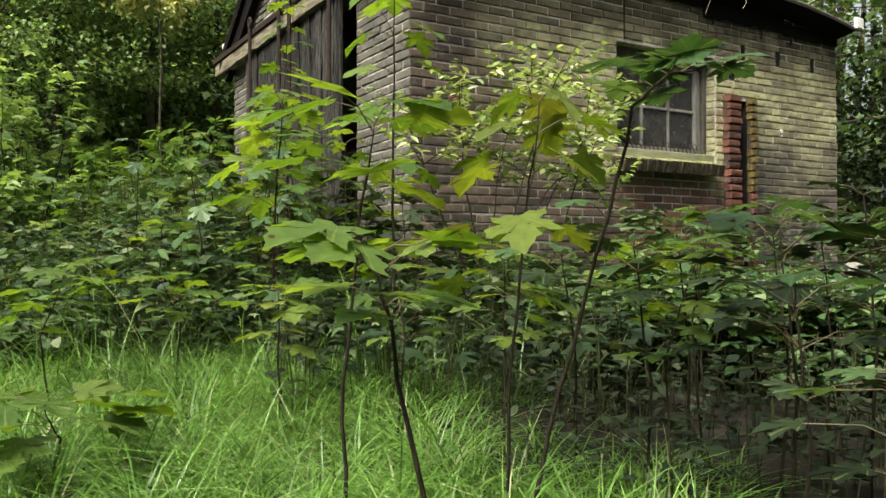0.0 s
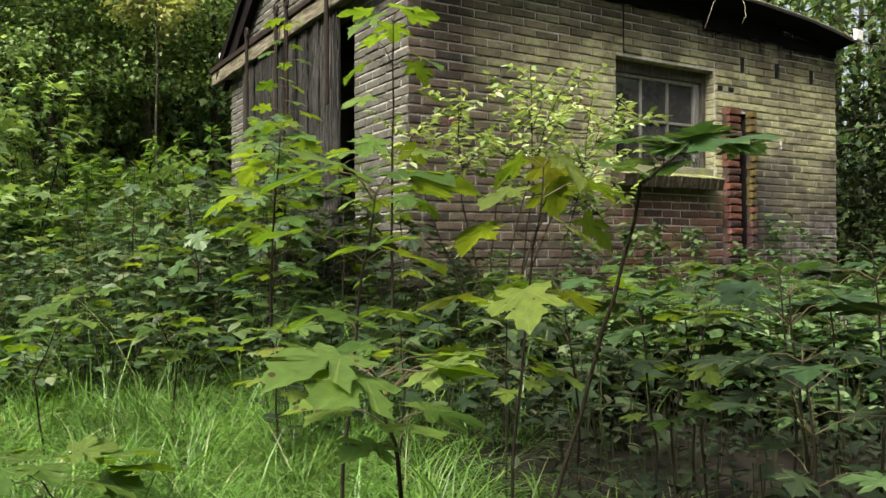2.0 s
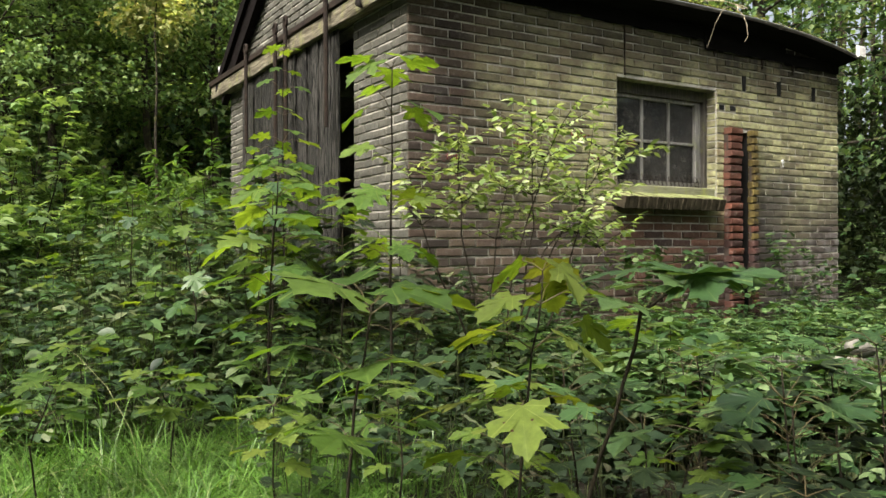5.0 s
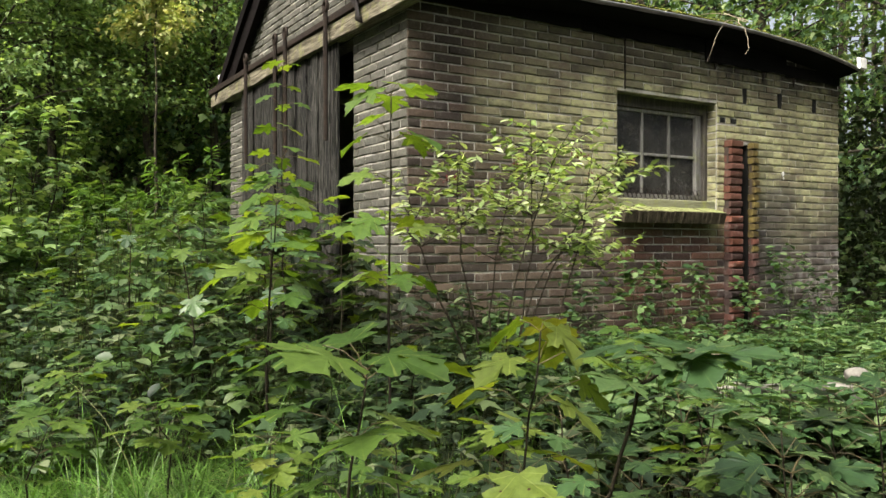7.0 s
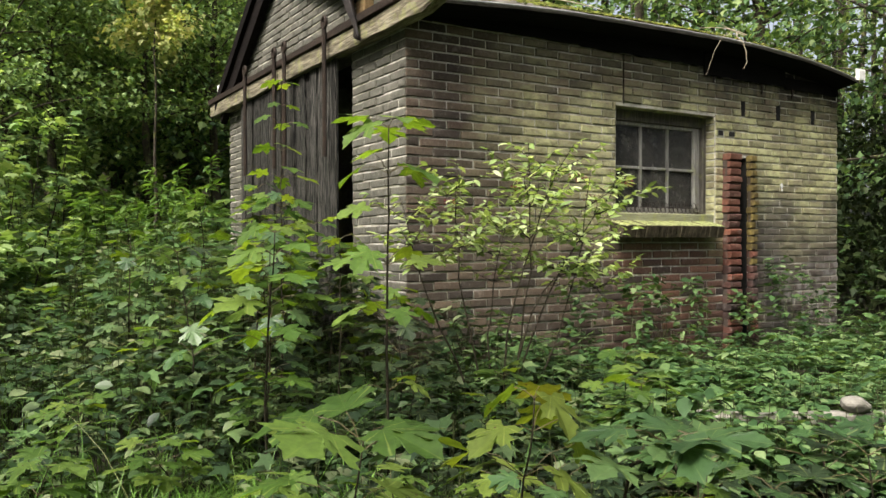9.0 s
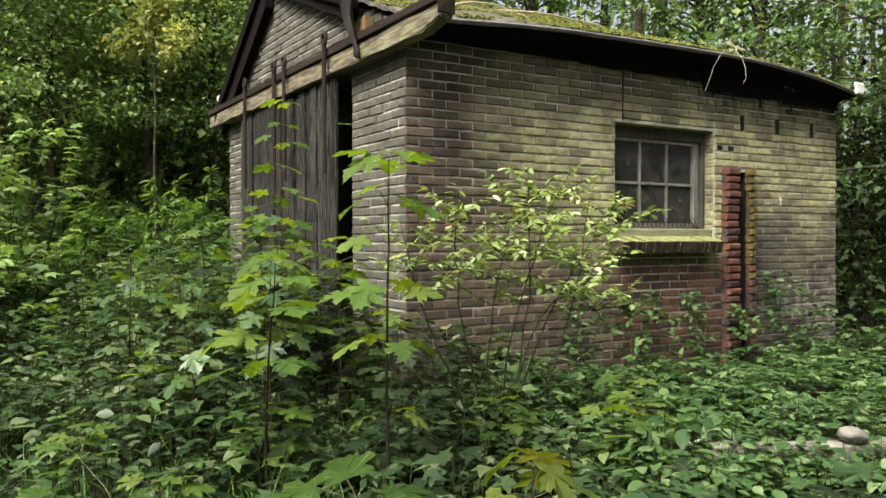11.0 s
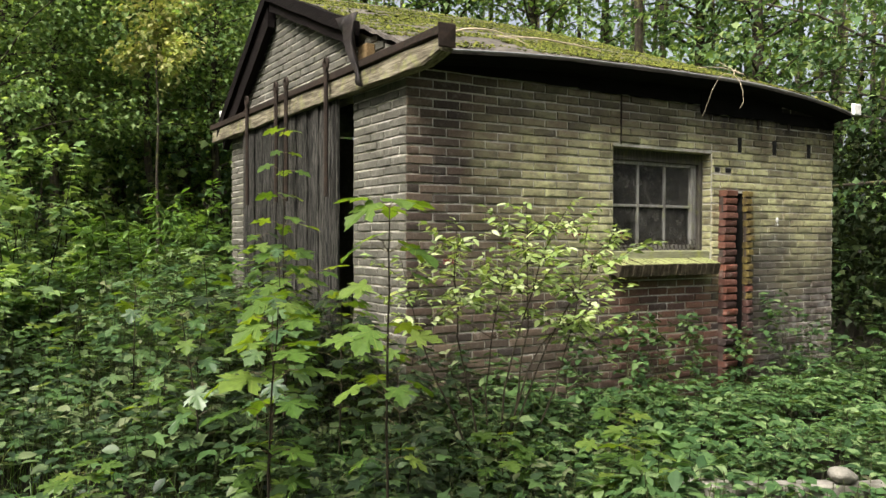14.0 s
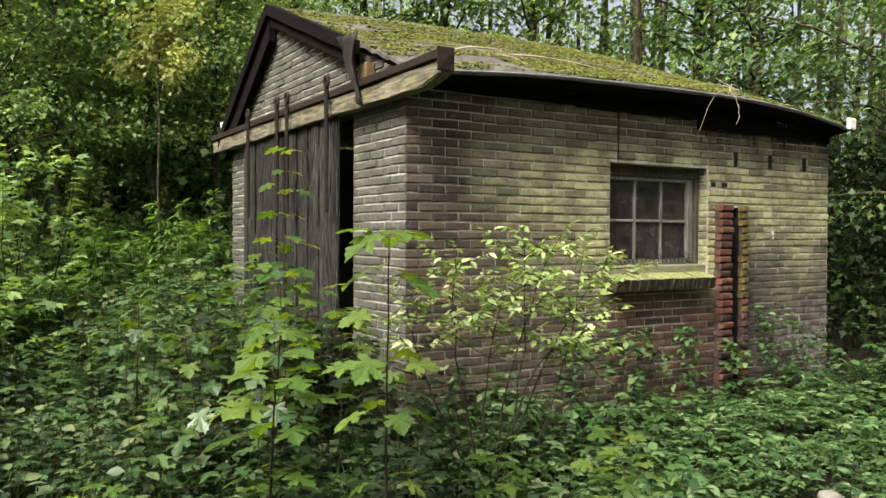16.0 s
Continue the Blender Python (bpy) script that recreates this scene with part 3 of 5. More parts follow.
    for xa, w, out in ((3.245, 0.15, 0.045), (3.535, 0.065, 0.028)):
        part("flue_core", boxes(((xa - w / 2, -out, 0.1), (xa + w / 2, 0.008, 1.97)), bevel=0.004, wobble=0.003), M_CORE, flue)
    # near-black sheet added over the slot's pale side: soot and shade
    part("flue_lining", boxes(((slot[1] - 0.012, 0.014, 0.1), (slot[1], 0.2, slot[3]))), M_DARK, shed, "near-black lining for soot and shade inside the flue")
    # blocks fill the holes, their black standing for inner shade
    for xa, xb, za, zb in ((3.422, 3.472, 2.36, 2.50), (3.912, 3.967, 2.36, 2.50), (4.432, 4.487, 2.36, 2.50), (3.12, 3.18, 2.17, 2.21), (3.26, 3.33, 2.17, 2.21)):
        part("air_slot", boxes(((xa, 0.003, za), (xb, 0.05, zb)), bevel=0.003, wobble=0.003), M_DARK, shed, "near-black block for the shade in a brickwork hole")
    # splashes of old white paint
    for px, pz, w, h in ((3.975, 1.755, 0.015, 0.026), (3.982, 1.71, 0.010, 0.014)):
        rim = [(px + w * math.cos(a) * rng.uniform(0.6, 1.1), pz + h * math.sin(a) * rng.uniform(0.6, 1.1)) for a in [k * math.pi / 7 for k in range(14)]]
        verts = [(x, -0.0085, z) for x, z in rim] + [(x, 0.002, z) for x, z in rim]
        faces = [tuple(range(14))] + [(k, k + 14, (k + 1) % 14 + 14, (k + 1) % 14) for k in range(14)]
        tagged(mesh_object("paint_splash", verts, faces, M_WHITE, shed), "splash of old white paint on the bricks")
    # soldier course sill below the window
    sill = new("brick_sill")
    sill.parent = shed
    tagged(sill, "mossy sloping sill of bricks set on edge")
    n = 24
    for i in range(n):
        x = 1.845 + (3.03 - 1.845) * (i + 0.5) / n
        bm = bmesh.new()
        box(bm, (-0.0225, -0.10, -0.052), (0.0225, 0.13, 0.052), 0.006, 0.002, 0, i)
        ob = part("brick", bm, M_SILL, sill)
        ob.matrix_basis = pose(x, -0.04 + rng.uniform(-0.006, 0.006), 1.343 + rng.uniform(-0.003, 0.003), 14 + rng.uniform(-1, 1), 0, rng.uniform(-1.5, 1.5))
    # dark boards added below the eave to carry its shade, with stubs of iron
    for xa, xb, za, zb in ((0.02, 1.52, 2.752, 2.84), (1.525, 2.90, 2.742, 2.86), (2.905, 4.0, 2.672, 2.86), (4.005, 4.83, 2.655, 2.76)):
        part("frieze_board", boxes(((xa, -0.020, za), (xb, -0.010, zb)), bevel=0.004, wobble=0.006, cuts=10, seed=int(xa * 9)), M_SOFFIT, shed, "dark board below the eave, its black standing for shade")
    for xa in (3.02, 3.66, 4.10):
        part("iron_stub", boxes(((xa, -0.022, 2.57 + 0.05 * rng.random()), (xa + 0.028, -0.011, 2.665)), bevel=0.004, wobble=0.004), M_RUST, shed)
    # iron straps and wires on the wall
    part("iron_wire", boxes(((1.975, -0.012, 2.345), (1.987, -0.002, 2.74)), bevel=0.002, wobble=0.002), M_RUST, shed, "thin rusty iron rod below the eave")


def build_window():
    x0, x1, z0, z1 = WIN
    win = new("window")
    win.parent = shed
    tagged(win, "six-pane weathered grey wooden window with dusty glass")
    y = 0.105
    fr = 0.05
    part("window_frame", boxes(((x0, y, z0), (x0 + fr, y + 0.07, z1)), ((x1 - fr, y, z0), (x1, y + 0.07, z1)),
                               ((x0 + fr, y, z1 - 0.10), (x1 - fr, y + 0.07, z1)), bevel=0.006, wobble=0.002), M_FRAME_OLD, win, "dark weathered outer frame")
    # brick ends that line the opening
    rows = int((z1 - z0 - 0.06) / 0.0625)
    for k in range(rows):
        za = z0 + 0.06 + k * (z1 - z0 - 0.06) / rows
        for xa, xb in ((x0 - 0.012, x0 + 0.007), (x1 - 0.007, x1 + 0.012)):
            part("reveal_brick", boxes(((xa, 0.014, za + 0.004), (xb, y - 0.003, za + 0.055)), bevel=0.004, wobble=0.002), M_BRICK, win)
    for k in range(5):
        xa = x0 + 0.008 + k * (x1 - x0 - 0.016) / 5
        part("reveal_brick", boxes(((xa + 0.004, 0.014, z1 - 0.007), (xa + (x1 - x0 - 0.016) / 5 - 0.004, y - 0.003, z1 + 0.012)), bevel=0.004, wobble=0.002), M_BRICK, win)
    part("window_sill", boxes(((x0, y - 0.085, z0), (x1, y + 0.075, z0 + 0.085)), bevel=0.008, wobble=0.002), M_SILLWOOD, win, "mossy wooden bottom rail")
    sx0, sx1, sz0, sz1 = x0 + fr, x1 - fr - 0.05, z0 + 0.105, z1 - 0.10
    part("sash", boxes(((sx0, y + 0.02, sz0), (sx0 + 0.03, y + 0.06, sz1)), ((sx1 - 0.035, y + 0.015, sz0), (sx1, y + 0.06, sz1)), ((sx1, y + 0.03, sz0), (x1 - fr, y + 0.06, sz1)),
                       ((sx0 + 0.03, y + 0.02, sz0 - 0.02), (sx1 - 0.035, y + 0.06, sz0 + 0.03)), ((sx0 + 0.03, y + 0.02, sz1 - 0.03), (sx1 - 0.035, y + 0.06, sz1)), bevel=0.004, wobble=0.002), M_FRAME, win)
    gx0, gx1, gz0, gz1 = sx0 + 0.03, sx1 - 0.035, sz0 + 0.03, sz1 - 0.03
    w = (gx1 - gx0) / 3
    zm = gz0 + (gz1 - gz0) * 0.49
    for i in (1, 2):
        xm = gx0 + w * i
        part("glazing_bar", boxes(((xm - 0.013, y + 0.022, gz0), (xm + 0.013, y + 0.055, gz1)), bevel=0.004, wobble=0.0015), M_FRAME, win)
    for i in range(3):
        part("glazing_bar", boxes(((gx0 + w * i + (0.013 if i else 0), y + 0.024, zm - 0.012), (gx0 + w * (i + 1) - (0.013 if i < 2 else 0), y + 0.053, zm + 0.012)), bevel=0.004, wobble=0.0015), M_FRAME, win)
        for a, b in ((gz0, zm - 0.012), (zm + 0.012, gz1)):
            pane = part("pane", boxes(((gx0 + w * i + 0.01, y + 0.038, a), (gx0 + w * (i + 1) - 0.01, y + 0.042, b))), M_GLASS, win)
            pane.visible_shadow = False
    # wire netting left in front of the lower panes
    wires = []
    cell = 0.05
    for i in range(int((x1 - x0 - 0.12) / cell)):
        for j in range(2):
            cx, cz = x0 + 0.09 + (i + 0.5 * j) * cell, z0 + 0.115 + j * cell * 0.85
            ring = [(cx + 0.5 * cell * math.cos(a), y + 0.006 + 0.004 * math.sin(3 * a), cz + 0.5 * cell * math.sin(a)) for a in [k * math.pi / 3 + math.pi / 6 for k in range(7)]]
            wires.append(tube(ring, [0.0024] * 7, 3, False))
    v, f = join(*wires)
    tagged(mesh_object("wire_netting", v, f, M_RUST, win), "strip of rusty wire netting")


def build_doors():
    rng = random.Random(8)
    y0, y1, top = DOOR
    edges = [0.985, 2.02, 3.42]
    for d in range(2):
        door = new("plank_door")
        door.parent = shed
        tagged(door, "weathered vertical plank door hung from iron straps")
        a, b = edges[d] + 0.006, edges[d + 1] - 0.006
        n = (8, 11)[d]
        w = (b - a) / n
        for i in range(n):
            bm = bmesh.new()
            box(bm, (-0.014, 0.005, 0.16 + rng.uniform(0, 0.05)), (0.014, w - 0.006, 2.70 + rng.uniform(-0.02, 0.015)), 0.004, 0.0015, 5, i + 20 * d)
            ob = part("plank", bm, M_PLANK, door)
            ob.matrix_basis = pose(-0.062 + rng.uniform(-0.006, 0.006), a + i * w, 0, 0, rng.uniform(-0.25, 0.25), rng.uniform(-2, 2))
        for ys in ((1.0, 1.89), (2.15, 3.0))[d]:
            v1, f1 = tube([(-0.165, ys, 1.9), (-0.165, ys, 2.86), (-0.165, ys, 2.93)], [0.018, 0.018, 0.020], 6)
            ringp = [(-0.165, ys + 0.035 * math.cos(k * math.pi / 6), 2.93 + 0.045 * math.sin(k * math.pi / 6)) for k in range(13)]
            v2, f2 = tube(ringp, [0.014] * 13, 6, False)
            v, f = join((v1, f1), (v2, f2))
            mesh_object("hanger_strap", v, f, M_RUST, door)
    bm = boxes(((-0.125, -0.655, 2.665), (-0.03, 4.42, 2.80)), bevel=0.008, wobble=0.006, cuts=22)
    for v in bm.verts:
        if v.co.y < -0.47 and v.co.z < 2.73:
            v.co.z += 0.05 * ((-0.47 - v.co.y) / 0.18) ** 1.3
    part("door_track_beam", bm, M_BEAM, shed, "long weathered pale timber beam above the doors")
    part("door_track", boxes(((-0.145, -0.675, 2.803), (-0.04, 4.44, 2.862)), bevel=0.006, wobble=0.003, cuts=10), M_RUST, shed, "rusty iron sliding door track")
    part("end_plate", boxes(((-0.155, -0.691, 2.73), (-0.03, -0.677, 2.875)), bevel=0.004, wobble=0.004), M_RUST, shed)


def build_roof():
    rng = random.Random(11)
    xs = np.linspace(FRONT, ROOF_END, 60)
    for name, ys in (("roof_slope", np.linspace(EAVE_Y - 0.01, RIDGE_Y, 40)), ("roof_slope", np.linspace(RIDGE_Y, WIDTH + 0.15, 20))):
        verts, faces = [], []
        n, m = len(xs), len(ys)
        for thick in (0.0, -0.03):
            for j, y in enumerate(ys):
                for x in xs:
                    step = 0.022 * ((j * 0.35) % 1.0)
                    verts.append((x, y, roof_point(x, y) + thick + step + 0.006 * noise.noise(Vector((x * 3, y * 3, 0)))))
        for layer in (0, 1):
            o = layer * n * m
            for j in range(m - 1):
                for i in range(n - 1):
                    q = (o + j * n + i, o + j * n + i + 1, o + (j + 1) * n + i + 1, o + (j + 1) * n + i)
                    faces.append(q if layer == 0 else q[::-1])
        o = n * m
        for i in range(n - 1):
            faces += [(i + 1, i, o + i, o + i + 1), ((m - 1) * n + i, (m - 1) * n + i + 1, o + (m - 1) * n + i + 1, o + (m - 1) * n + i)]
        for j in range(m - 1):
            faces += [(j * n, (j + 1) * n, o + (j + 1) * n, o + j * n), ((j + 1) * n + n - 1, j * n + n - 1, o + j * n + n - 1, o + (j + 1) * n + n - 1)]
        mesh_object(name, verts, faces, M_ROOF, shed)
    # moss cushions on the near slope, thinner towards the eave and along the sheet laps
    at, size = [], []
    while len(at) < 44000:
        x, y = rng.uniform(FRONT + 0.02, ROOF_END - 0.03), EAVE_Y + 0.01 + (RIDGE_Y - EAVE_Y - 0.01) * rng.random()
        lap = (y * 2.9) % 1.0
        dens = 0.42 + 0.6 * noise.noise(Vector((x * 1.3, y * 2.2, 3))) + 0.25 * noise.noise(Vector((x * 5, y * 7, 9))) - (0.35 if lap < 0.12 else 0) - 0.25 * (x > 4.2)
        if x < 1.0 and y < 0.35:
            dens -= 0.4
        if rng.random() < dens:
            at.append((x, y, roof_point(x, y) + 0.012))
            s = rng.uniform(0.004, 0.012) if rng.random() < 0.93 else rng.uniform(0.012, 0.024)
            size.append((s, s, s * rng.uniform(0.6, 1.5)))
    tv = [(0, 0, 0.9), (1, 0, 0), (0.5, 0.87, 0.1), (-0.5, 0.87, 0), (-1, 0, 0.1), (-0.5, -0.87, 0), (0.5, -0.87, 0.1)]
    tf = [(0, 1, 2), (0, 2, 3), (0, 3, 4), (0, 4, 5), (0, 5, 6), (0, 6, 1)]
    k = len(at)
    yaw = np.random.RandomState(2).uniform(0, 6.28, k)
    tagged(scatter("moss", tv, tf, at, turns(yaw, yaw * 0 + 0.3, yaw * 0), size, M_MOSS, shed), "thick yellow-green moss cushions on the roof", kind="stuff")
    # metal edge, fascia and soffit along the near eave
    pts = [(x, EAVE_Y - 0.02, eave_height(x) - 0.012) for x in np.linspace(0.0, ROOF_END - 0.02, 26)]
    v, f = tube(pts, [0.0075] * 26, 6)
    mesh_object("eave_edge", v, f, M_METAL, shed, True)
    verts, faces = [], []
    ex = np.linspace(0.0, ROOF_END - 0.03, 26)
    for x in ex:
        z = eave_height(x) - 0.03
        verts += [(x, EAVE_Y - 0.008, z + 0.004), (x, EAVE_Y - 0.008, z - 0.006), (x, EAVE_Y + 0.02, z - 0.014), (x, 0.02, z - 0.05), (x, 0.02, z + 0.05)]
    for i in range(25):
        for k in range(5):
            a, b = i * 5 + k, i * 5 + (k + 1) % 5
            faces.append((a, b, b + 5, a + 5))
    faces += [tuple(range(4, -1, -1)), tuple(range(125, 130))]
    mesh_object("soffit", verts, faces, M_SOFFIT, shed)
    part("end_cap", boxes(((4.76, -0.262, 2.775), (4.885, -0.236, 2.88)), bevel=0.008, wobble=0.010), M_WHITE, shed, "pale broken board at the eave's end")
    # barge boards on the gable
    def barge(ya, yb, drop0, drop1, xa, xb, name):
        bm = bmesh.new()
        n = 8
        vs = []
        for i in range(n + 1):
            y = ya + (yb - ya) * i / n
            z = roof_point(0, y)
            w = 0.004 * math.sin(i * 2.1)
            vs.append([bm.verts.new((x, y, z - d + w)) for x, d in ((xa, drop0), (xb, drop0), (xb, drop1), (xa, drop1))])
        for a, b in zip(vs, vs[1:]):
            for k in range(4):
                bm.faces.new((a[k], a[(k + 1) % 4], b[(k + 1) % 4], b[k]))
        bm.faces.new(vs[0])
        bm.faces.new(vs[-1][::-1])
        part(name, bm, M_FASCIA, shed)
    barge(0.62, RIDGE_Y, -0.03, 0.075, -0.13, -0.055, "barge_board")
    barge(0.72, RIDGE_Y - 0.02, 0.078, 0.17, -0.09, -0.02, "barge_board")
    barge(RIDGE_Y, WIDTH + 0.12, -0.03, 0.09, -0.13, -0.055, "barge_board")
    barge(RIDGE_Y + 0.02, WIDTH + 0.02, 0.093, 0.30, -0.09, -0.02, "barge_board")
    # torn roofing felt that hangs over the beam
    rr = random.Random(3)
    verts, faces = [], []
    for i in range(9):
        s = i / 8
        cy, cz = 0.60 - 0.17 * s + 0.03 * math.sin(5 * s), 3.20 - 0.54 * s
        wdt = 0.30 * (1 - s) ** 1.8 + 0.045
        for k in range(4):
            verts.append((-0.17 - 0.03 * math.sin(3 * k + 4 * s), cy + wdt * (k / 3 - 0.5) + rr.uniform(-0.008, 0.008), cz + 0.03 * (k / 3)))
    for i in range(8):
        for k in range(3):
            a = i * 4 + k
            faces.append((a, a + 1, a + 5, a + 4))
    felt = mesh_object("torn_felt", verts, faces, M_TIN, shed, True)
    md = felt.modifiers.new("thick", "SOLIDIFY")
    md.thickness = 0.012
    part("timber_block", boxes(((-0.08, 0.46, 2.87), (-0.005, 0.60, 3.00)), bevel=0.008, wobble=0.004), M_BLOCK, shed)
    part("pale_board", boxes(((-0.10, 4.02, 2.87), (-0.07, 4.20, 3.0)), bevel=0.005, wobble=0.01), M_WHITE, shed)


M_BRICK_MOSS = simple_material("mossy_edge_brick", (0.035, 0.022, 0.010), (0.15, 0.115, 0.030), 14, 0.95)


def sill_material():
    """Dark bricks with moss grown on their upper sides."""
    n = Nodes("mossy_sill_brick")
    at = n.where()
    f = n.noise(at, 24, 5, 0.65)
    c = n.ramp(f, [(0.32, (0.022, 0.018, 0.012)), (0.68, (0.075, 0.062, 0.040))])
    up = n.node("ShaderNodeSeparateXYZ")
    n.link(n.node("ShaderNodeNewGeometry").outputs["Normal"], up.inputs[0])
    moss = n.math("MULTIPLY", n.band(n.math("ADD", up.outputs[2], n.math("MULTIPLY", n.noise(at, 16, 4, 0.7), 0.5)), 0.85, 1.15), 0.9)
    c = n.mix(moss, c, n.ramp(n.noise(at, 45, 4), [(0.35, (0.13, 0.15, 0.05)), (0.65, (0.33, 0.35, 0.15))]))
    return n.finish(c, 0.95, n.bump(f, 0.6, 0.01), spec=0.1)


M_SILL = sill_material()
M_BLOCK = wood_material("tan_block", (0.10, 0.065, 0.03), (0.26, 0.18, 0.09), "y")
build_walls()
build_window()
build_doors()
build_roof()

# ---------------------------------------------------------------- leaves
M_PETIOLE = simple_material("petiole", (0.045, 0.038, 0.016), (0.085, 0.062, 0.026), 40, 0.6)
M_MAPLE_YELLOW = leaf_material("maple_leaf_yellowing", [(0.0, (0.08, 0.135, 0.025)), (0.5, (0.125, 0.175, 0.03)), (0.85, (0.16, 0.20, 0.04)), (1.0, (0.17, 0.185, 0.045))], True, 0.5, 0.45, 1.0, 0.22, (1.7, 1.65, 0.4))
M_SHRUB_DULL = leaf_material("pale_weed_leaf", [(0.0, (0.049, 0.072, 0.026)), (0.5, (0.084, 0.115, 0.043)), (1.0, (0.141, 0.153, 0.075))], False, 0.45, 0.35)
OVATE = [(0, 0, 0), (0.24, 0.22, 0.05), (0.31, 0.45, 0.07), (0.2, 0.75, 0.03), (0, 1, -0.08), (-0.2, 0.75, 0.03), (-0.31, 0.45, 0.07), (-0.24, 0.22, 0.05), (0, 0.5, 0.0)]
ELDER = [(x * 0.72, y, z * 0.8) for x, y, z in OVATE]
OVATE_F = [(8, i, (i + 1) % 8) for i in range(8)]
LANCE = [(0, 0, 0), (0.13, 0.3, 0.03), (0.11, 0.65, 0.02), (0, 1, -0.1), (-0.11, 0.65, 0.02), (-0.13, 0.3, 0.03), (0, 0.5, 0)]
LANCE_F = [(6, i, (i + 1) % 6) for i in range(6)]
LOBED = [(0, 0, 0), (0.30, -0.04, 0.0), (0.27, 0.22, 0.05), (0.55, 0.48, -0.05), (0.2, 0.52, 0.05), (0, 1, -0.08), (-0.2, 0.52, 0.05), (-0.55, 0.48, -0.05), (-0.27, 0.22, 0.05), (-0.30, -0.04, 0.0), (0, 0.3, 0.02)]
LOBED_F = [(10, i, (i + 1) % 10) for i in range(10)]
SPRAY = [(0, 0, 0), (0.3, 0.4, 0.06), (0, 1, -0.08), (-0.3, 0.4, 0.06)]
SPRAY_F = [(0, 1, 2), (0, 2, 3)]


def maple_mesh(seed, material):
    """A five-lobed toothed leaf about 1 long, cupped along its ribs, with worn gaps in its edge. Local y runs to the tip."""
    rng = random.Random(seed)
    half = [(0.06, -0.03), (0.18, -0.10), (0.30, -0.06), (0.42, -0.09), (0.40, 0.04), (0.33, 0.12), (0.27, 0.19), (0.40, 0.24), (0.52, 0.29), (0.50, 0.37), (0.62, 0.50), (0.48, 0.50), (0.40, 0.56), (0.30, 0.50), (0.20, 0.49), (0.24, 0.62), (0.31, 0.71), (0.20, 0.76), (0.17, 0.86), (0.08, 0.89)]
    bite = {rng.randrange(3, 18): rng.uniform(0.72, 0.9) for _ in range(2)}
    def lift(x, y):
        a = math.atan2(y - 0.02, abs(x) + 1e-6)
        ribs = min(abs(a - k) for k in (math.pi / 2, 0.72, 0.05))
        r = math.hypot(x, y)
        return 0.20 * ribs * r - 0.22 * r * r * droop + 0.03 * math.sin(9 * x + seed) * r
    droop = rng.uniform(0.2, 0.8)
    right, left = [], []
    for i, (x, y) in enumerate(half):
        s = bite.get(i, 1.0)
        right.append((x * s + rng.uniform(-0.02, 0.02), y * s + rng.uniform(-0.02, 0.02)))
        s = bite.get(19 - i, 1.0)
        left.append((-x * s + rng.uniform(-0.02, 0.02), y * s + rng.uniform(-0.02, 0.02)))
    outline = [(0, 0.0)] + right + [(0, 1.0)] + left[::-1]
    n = len(outline)
    verts = [(x, y, lift(x, y)) for x, y in outline]
    inner = [(x * 0.5, 0.18 + (y - 0.18) * 0.5) for x, y in outline]
    verts += [(x, y, lift(x, y)) for x, y in inner]
    verts.append((0, 0.18, 0.0))
    faces = []
    for i in range(n):
        j = (i + 1) % n
        faces += [(i, j, n + j, n + i), (n + i, n + j, 2 * n)]
    me = bpy.data.meshes.new("leaf")
    me.from_pydata(verts, [], faces)
    me.materials.append(material)
    me.polygons.foreach_set("use_smooth", [True] * len(me.polygons))
    return me


M_MAPLE_MID = leaf_material("fresh_maple_leaf", [(0.0, (0.031, 0.068, 0.023)), (0.5, (0.050, 0.104, 0.031)), (1.0, (0.091, 0.149, 0.052))], True, 0.40, 0.34, 0.5, 0.45)
LEAVES = {m.name: [maple_mesh(50 + i, m) for i in range(6)] for m in (M_MAPLE, M_MAPLE_SHADED, M_MAPLE_YELLOW, M_MAPLE_MID)}


